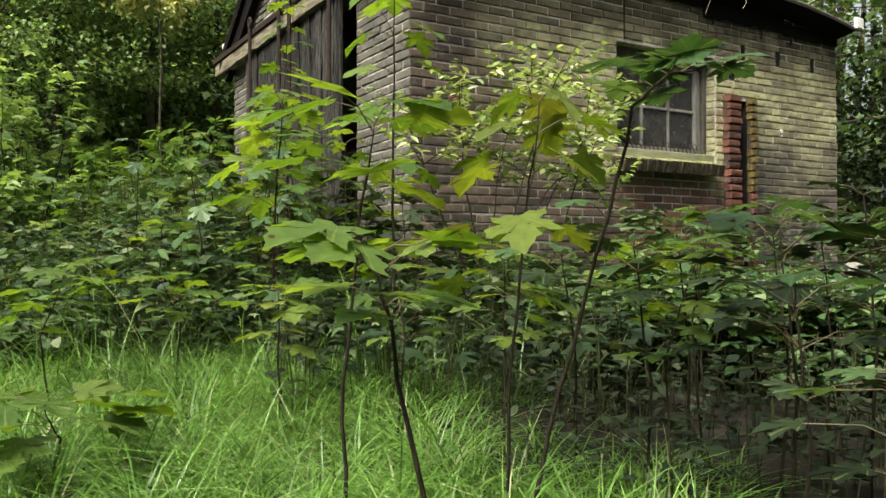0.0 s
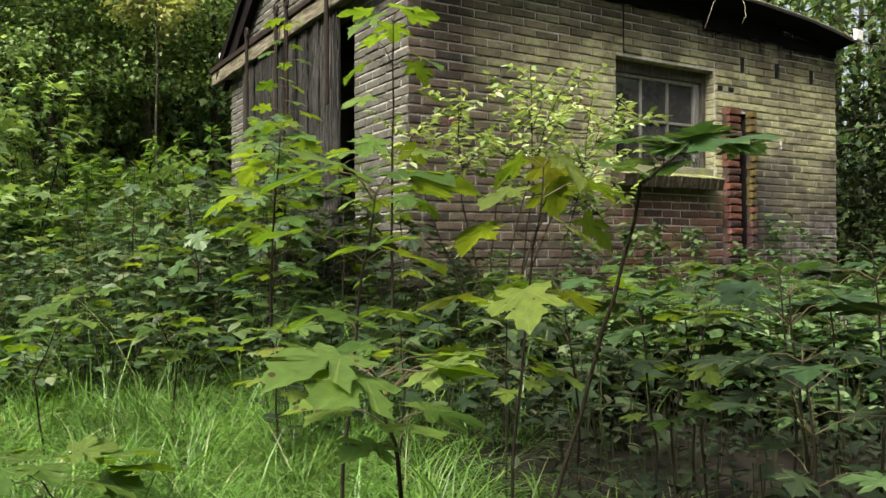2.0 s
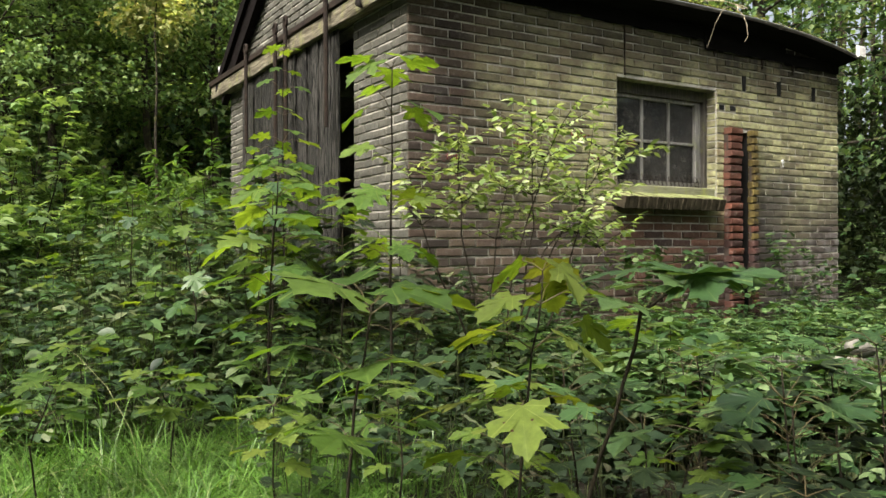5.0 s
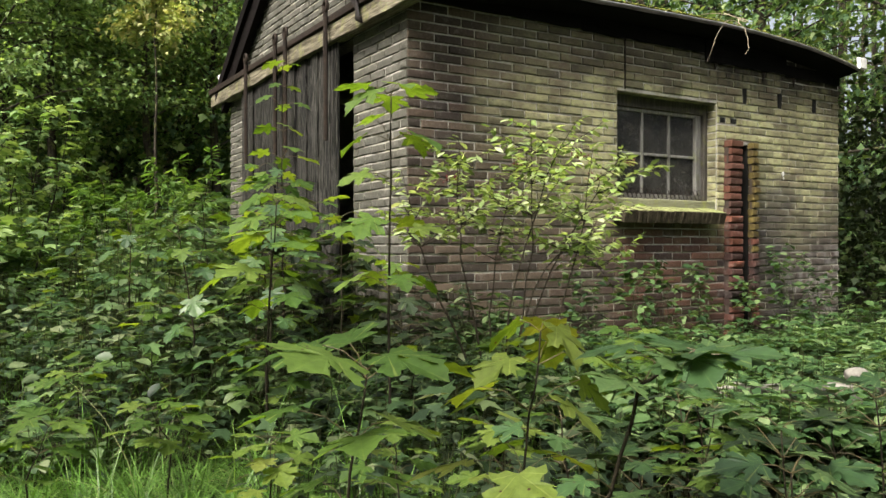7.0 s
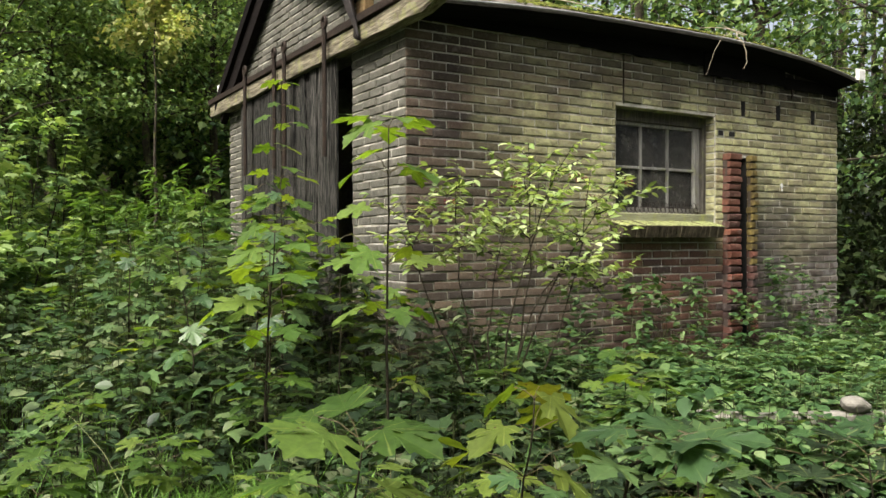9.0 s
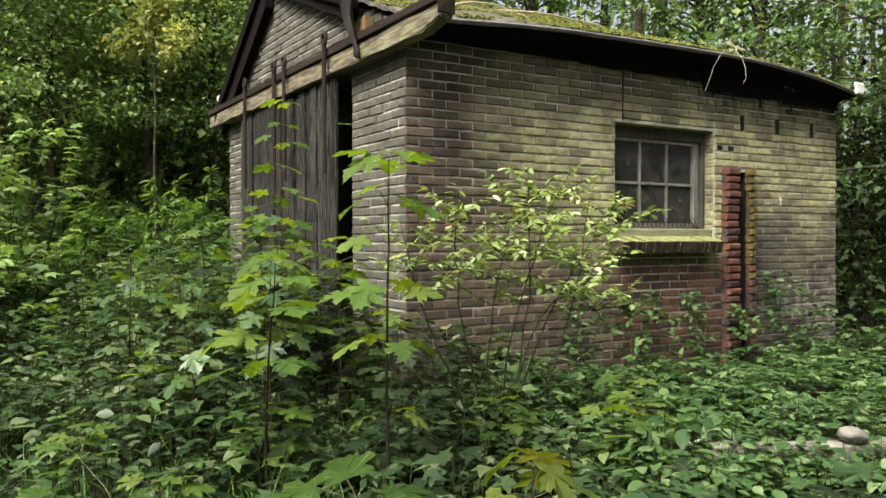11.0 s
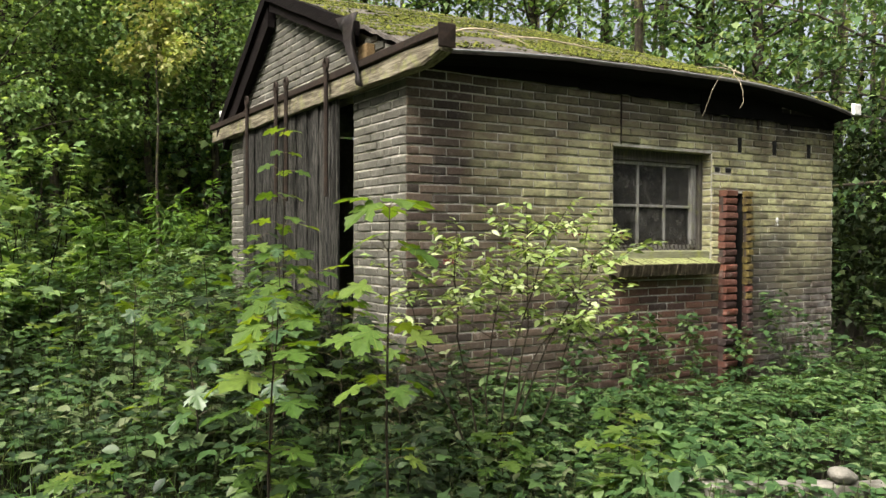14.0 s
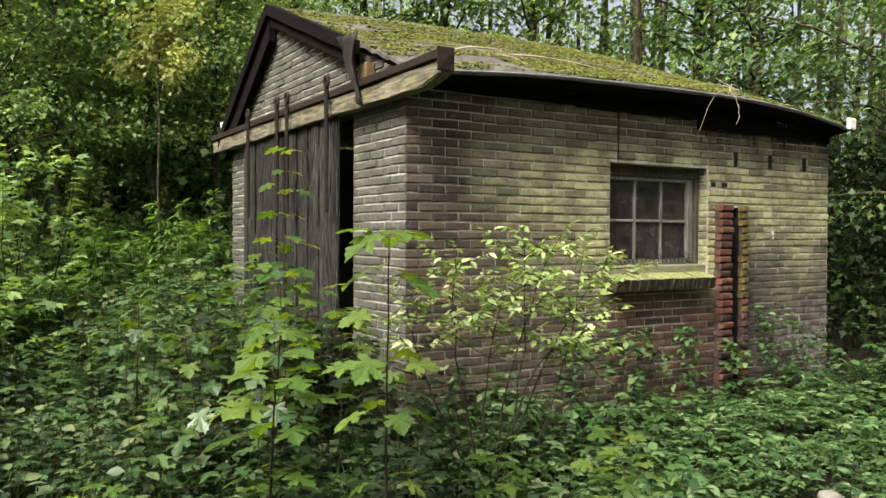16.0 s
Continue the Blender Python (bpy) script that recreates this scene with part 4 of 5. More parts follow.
def maple_sapling(points, tiers, label, seed, material=M_MAPLE, radius=0.007, droop=(-12, 16), crown=None):
    """A slender young maple; a lighter crown material paints light onto its uppermost leaves. points: the stem from the
    ground up. tiers: (share of the stem, leaves, leaf length, petiole, first bearing).
    """
    rng = random.Random(seed)
    plant = new("maple_sapling")
    base = Vector(points[0])
    plant.matrix_basis = Matrix.Translation(base)
    pts = [Vector(p) - base for p in points]
    fine = []
    for a, b in zip(pts, pts[1:]):
        for k in range(4):
            fine.append(a.lerp(b, k / 4) + Vector((rng.uniform(-1, 1), rng.uniform(-1, 1), 0)) * 0.004)
    fine.append(pts[-1])
    n = len(fine)
    pieces = [tube(fine, [radius * (1 - 0.65 * i / (n - 1)) for i in range(n)], 6)]
    def along(s):
        f = s * (n - 1)
        i = min(int(f), n - 2)
        return fine[i].lerp(fine[i + 1], f - i)
    for s, count, length, petiole, first in tiers:
        c = along(s)
        for k in range(count):
            az = radians(first + 360 * k / count + rng.uniform(-22, 22))
            pl = petiole * rng.uniform(0.75, 1.2)
            rise = rng.uniform(0.1, 0.55)
            tip = c + Vector((math.cos(az) * pl, math.sin(az) * pl, pl * rise))
            mesh_object("petiole", *tube([c, c.lerp(tip, 0.5) + Vector((0, 0, 0.12 * pl)), tip], [radius * 0.28, radius * 0.22, radius * 0.2], 4, False), M_PETIOLE, plant)
            ob = new("leaf", rng.choice(LEAVES[(crown if crown and s > 0.85 and rng.random() < 0.6 else material).name]))
            ob.parent = plant
            l = length * rng.uniform(0.78, 1.15)
            ob.matrix_basis = pose(*tip, -rng.uniform(*droop), rng.uniform(-22, 22), math.degrees(az) - 90 + rng.uniform(-15, 15)) @ Matrix.Scale(l, 4)
    v, f = join(*pieces)
    mesh_object("stem", v, f, M_STEM, plant, True)
    return tagged(plant, label, "sapling", "young maples")


def build_saplings():
    # tall one before the doors
    maple_sapling([(-0.90, -0.10, 0.14), (-0.88, -0.02, 0.9), (-0.80, 0.20, 1.6), (-0.71, 0.44, 2.30)],
                  [(0.22, 3, 0.15, 0.12, 10), (0.32, 4, 0.17, 0.13, 60), (0.42, 4, 0.17, 0.14, 20), (0.52, 4, 0.16, 0.14, 70), (0.60, 4, 0.16, 0.14, 30), (0.69, 4, 0.13, 0.12, 80), (0.78, 3, 0.12, 0.10, 15),
                   (0.86, 3, 0.11, 0.10, 75), (0.93, 2, 0.10, 0.08, 20), (1.0, 4, 0.10, 0.06, 45)],
                  "tall thin young maple with tiered green leaves before the doors", 1, droop=(0, 38))
    # one whose top shows before the brick corner
    maple_sapling([(-1.06, -1.80, 0.10), (-1.07, -1.80, 0.8), (-1.06, -1.80, 1.35), (-1.05, -1.79, 1.72)],
                  [(0.25, 3, 0.12, 0.10, 40), (0.40, 4, 0.13, 0.12, 0), (0.54, 4, 0.14, 0.13, 50), (0.68, 2, 0.13, 0.13, 160), (0.82, 4, 0.14, 0.15, 20), (0.99, 5, 0.155, 0.08, 200)],
                  "young maple with broad green leaves beside the shed corner", 2, droop=(2, 34))
    maple_sapling([(-1.46, -1.47, 0.08), (-1.47, -1.47, 0.55), (-1.45, -1.46, 0.95), (-1.42, -1.45, 1.28)],
                  [(0.42, 3, 0.13, 0.13, 40), (0.55, 4, 0.15, 0.15, 0), (0.68, 4, 0.17, 0.17, 50), (0.80, 4, 0.17, 0.17, 110), (0.90, 4, 0.14, 0.13, 20), (1.0, 4, 0.12, 0.07, 70)],
                  "young maple with wide-spread green leaves in the weeds", 7, droop=(0, 36))
    for i, (x, y, h) in enumerate([(-1.05, -0.45, 1.35), (-0.75, -0.55, 1.10), (-1.30, -0.95, 1.12), (-0.98, 0.10, 1.45), (-1.62, -0.75, 1.05), (-0.62, 0.55, 1.35), (-1.15, 0.75, 1.30), (-0.45, -0.05, 1.05), (-1.75, 0.25, 1.15), (-0.68, -1.15, 0.85)]):
        g = float(ground_height(x, y))
        maple_sapling([(x, y, g), (x + 0.03, y, g + h * 0.5), (x + 0.05 * math.sin(i), y + 0.04, g + h)],
                      [(0.40, 3, 0.10, 0.11, 35 * i), (0.52, 3, 0.12, 0.13, 20 + 50 * i), (0.64, 4, 0.12, 0.14, 70 * i), (0.75, 3, 0.12, 0.13, 10 + 40 * i), (0.86, 3, 0.11, 0.11, 60 * i), (0.94, 2, 0.10, 0.08, 25 * i), (1.0, 3, 0.09, 0.06, 80 * i)],
                      "young maple with tiered broad leaves before the doors", 140 + i, (M_MAPLE_MID, M_MAPLE_SHADED)[i % 2], 0.006, (0, 40), M_MAPLE)
    # close ones
    maple_sapling([(-1.946, -3.283, 0.0), (-1.95, -3.28, 0.35), (-1.935, -3.32, 0.66), (-1.915, -3.356, 0.86)],
                  [(0.60, 3, 0.12, 0.09, 120), (0.78, 3, 0.13, 0.10, 20), (0.97, 3, 0.165, 0.09, 330), (1.0, 3, 0.16, 0.08, 150)],
                  "young maple with large spotted yellow-green leaves", 3, M_MAPLE, 0.0048, droop=(-10, 18))
    maple_sapling([(-2.10, -3.91, 0.0), (-2.12, -3.90, 0.3), (-2.16, -3.90, 0.5), (-2.185, -3.90, 0.60)],
                  [(0.72, 2, 0.075, 0.06, 200), (0.80, 3, 0.085, 0.06, 250), (0.92, 4, 0.09, 0.075, 90), (1.0, 6, 0.095, 0.07, 10)],
                  "low young maple with brown-blotched leaves in grass", 4, M_MAPLE, 0.0045, droop=(-12, 24))
    maple_sapling([(-1.635, -3.40, 0.0), (-1.63, -3.41, 0.4), (-1.60, -3.43, 0.7), (-1.575, -3.44, 0.92)],
                  [(0.45, 3, 0.10, 0.10, 20), (0.60, 4, 0.12, 0.12, 70), (0.76, 4, 0.12, 0.11, 10), (0.90, 3, 0.10, 0.08, 60), (1.0, 3, 0.10, 0.05, 20)],
                  "young maple with yellowing leaves among the grass", 5, M_MAPLE_YELLOW, 0.0045, droop=(10, 50))
    maple_sapling([(-1.622, -3.454, 0.0), (-1.60, -3.50, 0.25), (-1.59, -3.63, 0.6), (-1.60, -3.74, 0.86), (-1.585, -3.80, 0.905), (-1.55, -3.84, 0.91)],
                  [(0.45, 2, 0.08, 0.08, 30), (0.62, 2, 0.10, 0.08, 200), (0.72, 2, 0.085, 0.05, 250), (0.80, 4, 0.10, 0.06, 330), (0.90, 3, 0.09, 0.05, 300), (1.0, 3, 0.095, 0.05, 340)],
                  "young maple with a dark leaning stem and bent top", 6, M_MAPLE_MID, 0.0055)
    # the thicket on the shaded side, its shade put into the leaf colour
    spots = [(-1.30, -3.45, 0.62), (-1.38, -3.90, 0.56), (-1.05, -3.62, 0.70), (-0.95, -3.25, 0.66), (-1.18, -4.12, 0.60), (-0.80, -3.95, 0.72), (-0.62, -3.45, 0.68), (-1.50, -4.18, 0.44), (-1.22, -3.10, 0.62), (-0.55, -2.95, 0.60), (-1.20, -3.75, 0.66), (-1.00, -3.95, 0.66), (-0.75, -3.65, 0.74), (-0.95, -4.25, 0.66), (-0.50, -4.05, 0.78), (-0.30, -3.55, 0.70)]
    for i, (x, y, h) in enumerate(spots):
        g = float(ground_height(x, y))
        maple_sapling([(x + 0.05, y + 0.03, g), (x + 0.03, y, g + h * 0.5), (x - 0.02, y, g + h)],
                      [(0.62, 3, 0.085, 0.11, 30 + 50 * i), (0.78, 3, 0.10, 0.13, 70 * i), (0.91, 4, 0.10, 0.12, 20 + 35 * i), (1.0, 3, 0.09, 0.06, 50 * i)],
                      "bushy young maple with shade painted into its leaves", 20 + i, M_MAPLE_SHADED, 0.005, crown=M_MAPLE_MID)
    # small ones in the grass and along the weeds
    small = [(-2.43, -2.62, 0.22, 0.14, M_MAPLE), (-2.36, -1.88, 0.46, 0.11, M_MAPLE), (-1.94, -1.73, 0.40, 0.10, M_MAPLE), (-2.13, -1.10, 0.44, 0.10, M_MAPLE), (-1.40, -1.30, 0.50, 0.11, M_MAPLE),
             (-1.70, -0.40, 0.62, 0.12, M_MAPLE), (-1.25, -0.75, 0.60, 0.12, M_MAPLE_SHADED), (-0.80, -1.50, 0.52, 0.11, M_MAPLE_SHADED), (-0.35, -1.70, 0.50, 0.11, M_MAPLE), (-1.05, 0.55, 0.90, 0.13, M_MAPLE), (-1.45, 0.95, 0.85, 0.13, M_MAPLE),
             (-0.50, -0.75, 0.62, 0.12, M_MAPLE_SHADED), (-0.55, 1.35, 1.0, 0.13, M_MAPLE), (-1.9, 1.5, 0.8, 0.12, M_MAPLE), (0.35, -1.75, 0.55, 0.13, M_MAPLE), (0.05, -2.05, 0.52, 0.13, M_MAPLE), (-1.75, -2.35, 0.42, 0.10, M_MAPLE_YELLOW), (-1.25, -3.50, 0.60, 0.075, M_MAPLE), (-0.98, -3.35, 0.68, 0.08, M_MAPLE), (-1.32, -2.95, 0.55, 0.09, M_MAPLE_YELLOW), (-1.55, -2.75, 0.50, 0.09, M_MAPLE),
             (-0.95, 0.45, 1.35, 0.14, M_MAPLE), (-0.62, -0.10, 1.20, 0.14, M_MAPLE), (-1.15, -0.30, 1.10, 0.13, M_MAPLE), (-0.55, 0.85, 1.25, 0.14, M_MAPLE), (-1.30, 0.35, 1.05, 0.13, M_MAPLE_SHADED), (-0.75, 0.25, 1.0, 0.14, M_MAPLE), (-0.40, 0.45, 0.95, 0.13, M_MAPLE_SHADED), (-0.45, -0.30, 0.85, 0.12, M_MAPLE),
             (-0.22, -0.42, 0.72, 0.12, M_MAPLE_SHADED), (0.12, -0.48, 0.62, 0.11, M_MAPLE_SHADED), (-0.32, 0.08, 0.80, 0.12, M_MAPLE_SHADED), (-0.55, -0.55, 0.70, 0.11, M_MAPLE)]
    for i, (x, y, h, l, mat) in enumerate(small):
        g = float(ground_height(x, y))
        rng = random.Random(i)
        maple_sapling([(x, y, g), (x + rng.uniform(-0.04, 0.04), y + rng.uniform(-0.04, 0.04), g + h * 0.6), (x + rng.uniform(-0.06, 0.06), y + rng.uniform(-0.06, 0.06), g + h)],
                      [(0.5, 3, l, l * 0.8, 70 * i), (0.62, 3 if h > 0.8 else 2, l, l * 0.9, 25 * i), (0.75, 4, l, l * 0.9, 40 + 70 * i), (0.87, 3 if h > 0.8 else 2, l, l * 0.8, 15 * i), (1.0, 4, l, l * 0.6, 25 * i)],
                      "small maple seedling with broad green leaves among weeds", 60 + i, mat, 0.004)


# ---------------------------------------------------------------- weeds and grass
CAMERA_GROUND = (-2.6, -4.8)                       # ground point of the camera; weeds and trees are laid out from it


def canopy(x, y):
    """How high the weeds stand."""
    open_side = smooth01(x, -0.1, 0.9) * (1 - smooth01(y, 0, 1))
    h = 0.34 + (0.66 - 0.52 * open_side) * smooth01(y, -1.5, 1.4) - 0.06 * open_side
    return h * (0.86 + 0.3 * np.sin(2.3 * x + 1.1 * y) * np.cos(1.9 * y - 0.7 * x))


def inside_shed(x, y, pad=0.0):
    return (x > -0.12 - pad) & (x < LENGTH + 0.05 + pad) & (y > -0.03 - pad) & (y < WIDTH + 0.05 + pad)


def spread(rs, n, d0, d1, a0, a1):
    """n places in a sector round the camera's ground point: bearings a0 to a1 degrees from +y, distances d0 to d1."""
    d = np.sqrt(rs.uniform(d0 * d0, d1 * d1, n))
    a = np.radians(rs.uniform(a0, a1, n))
    x, y = CAMERA_GROUND[0] + d * np.sin(a), CAMERA_GROUND[1] + d * np.cos(a)
    ok = ~inside_shed(x, y)
    return x[ok], y[ok], d[ok]


def weeds(name, rs, x, y, h, per, size, template, faces, material, label, spread_r=0.10, compound=False, stems=True):
    """Leafy plants at x, y with height h; per leaves each, most of them near the top, held nearly level."""
    n = len(x)
    g = ground_height(x, y)
    lean = rs.normal(0, 0.12, (n, 2))
    s = 1 - np.abs(rs.normal(0, 0.24, (n, per)))
    s = np.clip(s, 0.12, 1.0)
    az = rs.uniform(0, 2 * np.pi, (n, per))
    r = spread_r * (0.35 + 0.9 * rs.random((n, per))) * (1.25 - 0.6 * s)
    px = x[:, None] + lean[:, :1] * h[:, None] * s + np.cos(az) * r
    py = y[:, None] + lean[:, 1:] * h[:, None] * s + np.sin(az) * r
    pz = g[:, None] + h[:, None] * s + rs.normal(0, 0.012, (n, per))
    yaw = az - np.pi / 2 + rs.normal(0, 0.25, (n, per))
    pitch = -np.radians(rs.normal(4, 13, (n, per)))
    roll = np.radians(rs.normal(0, 15, (n, per)))
    size = np.broadcast_to(np.asarray(size, dtype=float)[:, None] if np.ndim(size) else np.full((n, 1), size), (n, per)) * rs.uniform(0.45, 1.5, (n, per))
    P = np.stack([px, py, pz], -1).reshape(-1, 3)
    yaw, pitch, roll, size = yaw.ravel(), pitch.ravel(), roll.ravel(), size.ravel()
    if compound:
        k = len(P)
        P = np.concatenate([P, P, P])
        yaw = np.concatenate([yaw, yaw + 1.15, yaw - 1.15])
        pitch, roll = np.tile(pitch, 3), np.concatenate([roll, roll + 0.15, roll - 0.15])
        size = np.concatenate([size, size * 0.85, size * 0.85])
    hidden = inside_shed(P[:, 0], P[:, 1], 0.0)
    P, yaw, pitch, roll, size = P[~hidden], yaw[~hidden], pitch[~hidden], roll[~hidden], size[~hidden]
    ob = scatter(name, template, faces, P, turns(yaw, pitch, roll), size, material)
    tagged(ob, label, "weeds", kind="stuff")
    if stems:
        tv = [(0.5, 0, 0), (-0.25, 0.43, 0), (-0.25, -0.43, 0), (0.35, 0, 1), (-0.17, 0.3, 1), (-0.17, -0.3, 1)]
        tf = [(0, 1, 4, 3), (1, 2, 5, 4), (2, 0, 3, 5)]
        rot = turns(rs.uniform(0, 6.28, n), np.zeros(n), np.zeros(n))
        shear = np.tile(np.eye(3), (n, 1, 1))
        shear[:, 0, 2], shear[:, 1, 2] = lean[:, 0] * h, lean[:, 1] * h
        base = np.stack([x, y, g], -1)
        w = rs.uniform(0.004, 0.007, n)
        m = shear.copy()
        m[:, 2, 2] = h
        m[:, 0, 0], m[:, 1, 1] = w, w
        st = scatter(name.replace("leaves", "stalks"), tv, tf, base, m, np.ones(n), M_STEM_GREEN)
        tagged(st, "thin green weed stalks", "weeds", kind="stuff")


def build_weeds():
    rs = np.random.RandomState(5)
    # broad mixed weeds before and beside the shed
    for d0, d1, per_m2, size, per in ((2.9, 6.2, 165, 0.066, 8), (6.2, 9.5, 110, 0.078, 9), (9.5, 17, 42, 0.105, 9)):
        area = radians(76) / 2 * (d1 * d1 - d0 * d0)
        x, y, d = spread(rs, int(area * per_m2), d0, d1, -8, 68)
        keep = (d > 3.5) & (x < 0.8 + 0.1 * rs.normal(0, 1, len(x)) + 10 * (y > 4.3))
        clump = np.sin(3.1 * x + 1.7 * np.sin(2.3 * y)) * np.cos(2.7 * y + 1.3 * np.sin(1.9 * x))
        keep &= rs.random(len(x)) < 0.72 + 0.42 * clump
        x, y, clump = x[keep], y[keep], clump[keep]
        h = canopy(x, y) * rs.uniform(0.4, 1.1, len(x)) * (1 + 0.16 * clump)
        weeds("weed_leaves", rs, x, y, h, per, size, OVATE, OVATE_F, M_HERB if d0 < 6 else M_HERB_LIGHT, "dense green nettle-like weeds")
        pick = rs.random(len(x)) < 0.30
        weeds("seedling_leaves", rs, x[pick] + 0.03, y[pick], h[pick] * 1.08, 5, size * 1.45, LOBED, LOBED_F, M_HERB_LIGHT, "many small lobed seedling leaves among weeds", 0.09)
        pick = rs.random(len(x)) < 0.25
        weeds("weed_leaves", rs, x[pick] - 0.04, y[pick] + 0.03, h[pick] * 1.12, 6, size * 0.8, OVATE, OVATE_F, M_SHRUB_DULL, "pale green weed tops", 0.07)
    # light green three-leaved weeds along the window wall and over the open side
    for d0, d1, per_m2, size, per in ((2.4, 5.5, 200, 0.060, 5), (5.5, 9.0, 150, 0.070, 5), (9.0, 16, 32, 0.10, 5)):
        area = radians(58) / 2 * (d1 * d1 - d0 * d0)
        x, y, d = spread(rs, int(area * per_m2), d0, d1, 14, 72)
        keep = (x > 0.45 + 0.35 * rs.normal(0, 1, len(x))) & (y < 0.0)
        keep |= (x > LENGTH + 0.2) & (rs.random(len(x)) < 0.3)
        x, y = x[keep], y[keep]
        clump = np.sin(4.1 * x + 1.9 * np.sin(2.7 * y)) * np.cos(3.3 * y + 1.6 * np.sin(2.2 * x))
        keep = rs.random(len(x)) < 0.74 + 0.4 * clump
        x, y, clump = x[keep], y[keep], clump[keep]
        h = canopy(x, y) * rs.uniform(0.45, 1.25, len(x)) * (1 + 0.28 * clump)
        weeds("ground_elder_leaves", rs, x, y, h, per, size * 1.08, ELDER, OVATE_F, M_HERB_LIGHT, "light green three-part ground elder leaves", 0.08, True)
    # weeds below the thicket, shade painted into their leaf colour
    x, y = rs.uniform(-1.75, 1.6, 760), rs.uniform(-4.6, -2.2, 760)
    keep = (y > -4.75 + 0.45 * (x + 2.6)) & (x - 0.35 * y > -0.26 + 0.1 * rs.normal(0, 1, len(x))) & (np.hypot(x - CAMERA_GROUND[0], y - CAMERA_GROUND[1]) > 1.75)
    x, y = x[keep], y[keep]
    weeds("weed_leaves", rs, x, y, rs.uniform(0.08, 0.30, len(x)), 7, 0.042, OVATE, OVATE_F, M_BRAMBLE, "bramble-like weeds with shade painted into their leaves")


def build_understory():
    """Weeds between the grass and the maples, their leaf colour darkened for shade."""
    rs = np.random.RandomState(33)
    x, y, d = spread(rs, 190, 2.6, 4.1, 19, 44)
    weeds("weed_leaves", rs, x, y, rs.uniform(0.10, 0.36, len(x)), 6, 0.06, OVATE, OVATE_F, M_BRAMBLE, "weeds darkened for shade between grass and young maples")
    pick = rs.random(len(x)) < 0.35
    weeds("seedling_leaves", rs, x[pick], y[pick], rs.uniform(0.22, 0.46, int(pick.sum())), 5, 0.085, LOBED, LOBED_F, M_HERB, "lobed seedling leaves in half shade", 0.09)


def build_clearing():
    """Grass and low weeds on the open side of the clearing, round to the wood."""
    rs = np.random.RandomState(21)
    n = 26000
    d = np.sqrt(rs.uniform(0.5 ** 2, 11 ** 2, n))
    a = np.radians(rs.uniform(73, 351, n))
    x, y = CAMERA_GROUND[0] + d * np.sin(a), CAMERA_GROUND[1] + d * np.cos(a)
    tv = [(-0.5, 0, 0), (0.5, 0, 0), (-0.35, 0.15, 0.55), (0.35, 0.15, 0.55), (0, 0.5, 0.95)]
    tf = [(0, 1, 3, 2), (2, 3, 4)]
    length = rs.uniform(0.14, 0.34, n)
    size = np.stack([rs.uniform(0.006, 0.012, n), length, length], -1)
    ob = scatter("grass", tv, tf, np.stack([x, y, ground_height(x, y) - 0.01], -1), turns(rs.uniform(0, 6.28, n), -np.abs(rs.normal(0.1, 0.4, n)), rs.normal(0, 0.1, n)), size, M_GRASS)
    tagged(ob, "rough green grass over the open clearing", "grass", kind="stuff")
    x, y, d = spread(rs, 3800, 3.0, 12, 73, 351)
    weeds("weed_leaves", rs, x, y, rs.uniform(0.15, 0.5, len(x)), 7, 0.10, OVATE, OVATE_F, M_HERB, "low green weeds round the clearing", stems=False)


def build_kerb_weeds():
    """A close row of weeds along the kerb, some leaning over it."""
    rs = np.random.RandomState(15)
    n = 820
    s, off = rs.uniform(-0.2, 2.2, n), rs.uniform(-0.42, -0.03, n)
    x, y = 0.14 + 0.84 * s + 0.542 * off, -2.27 - 0.542 * s + 0.84 * off
    h = (0.46 - 0.05 * np.abs(off)) * rs.uniform(0.72, 1.15, n)
    weeds("weed_leaves", rs, x, y, h, 9, 0.06, OVATE, OVATE_F, M_HERB_LIGHT, "green weeds leaning over the kerb")


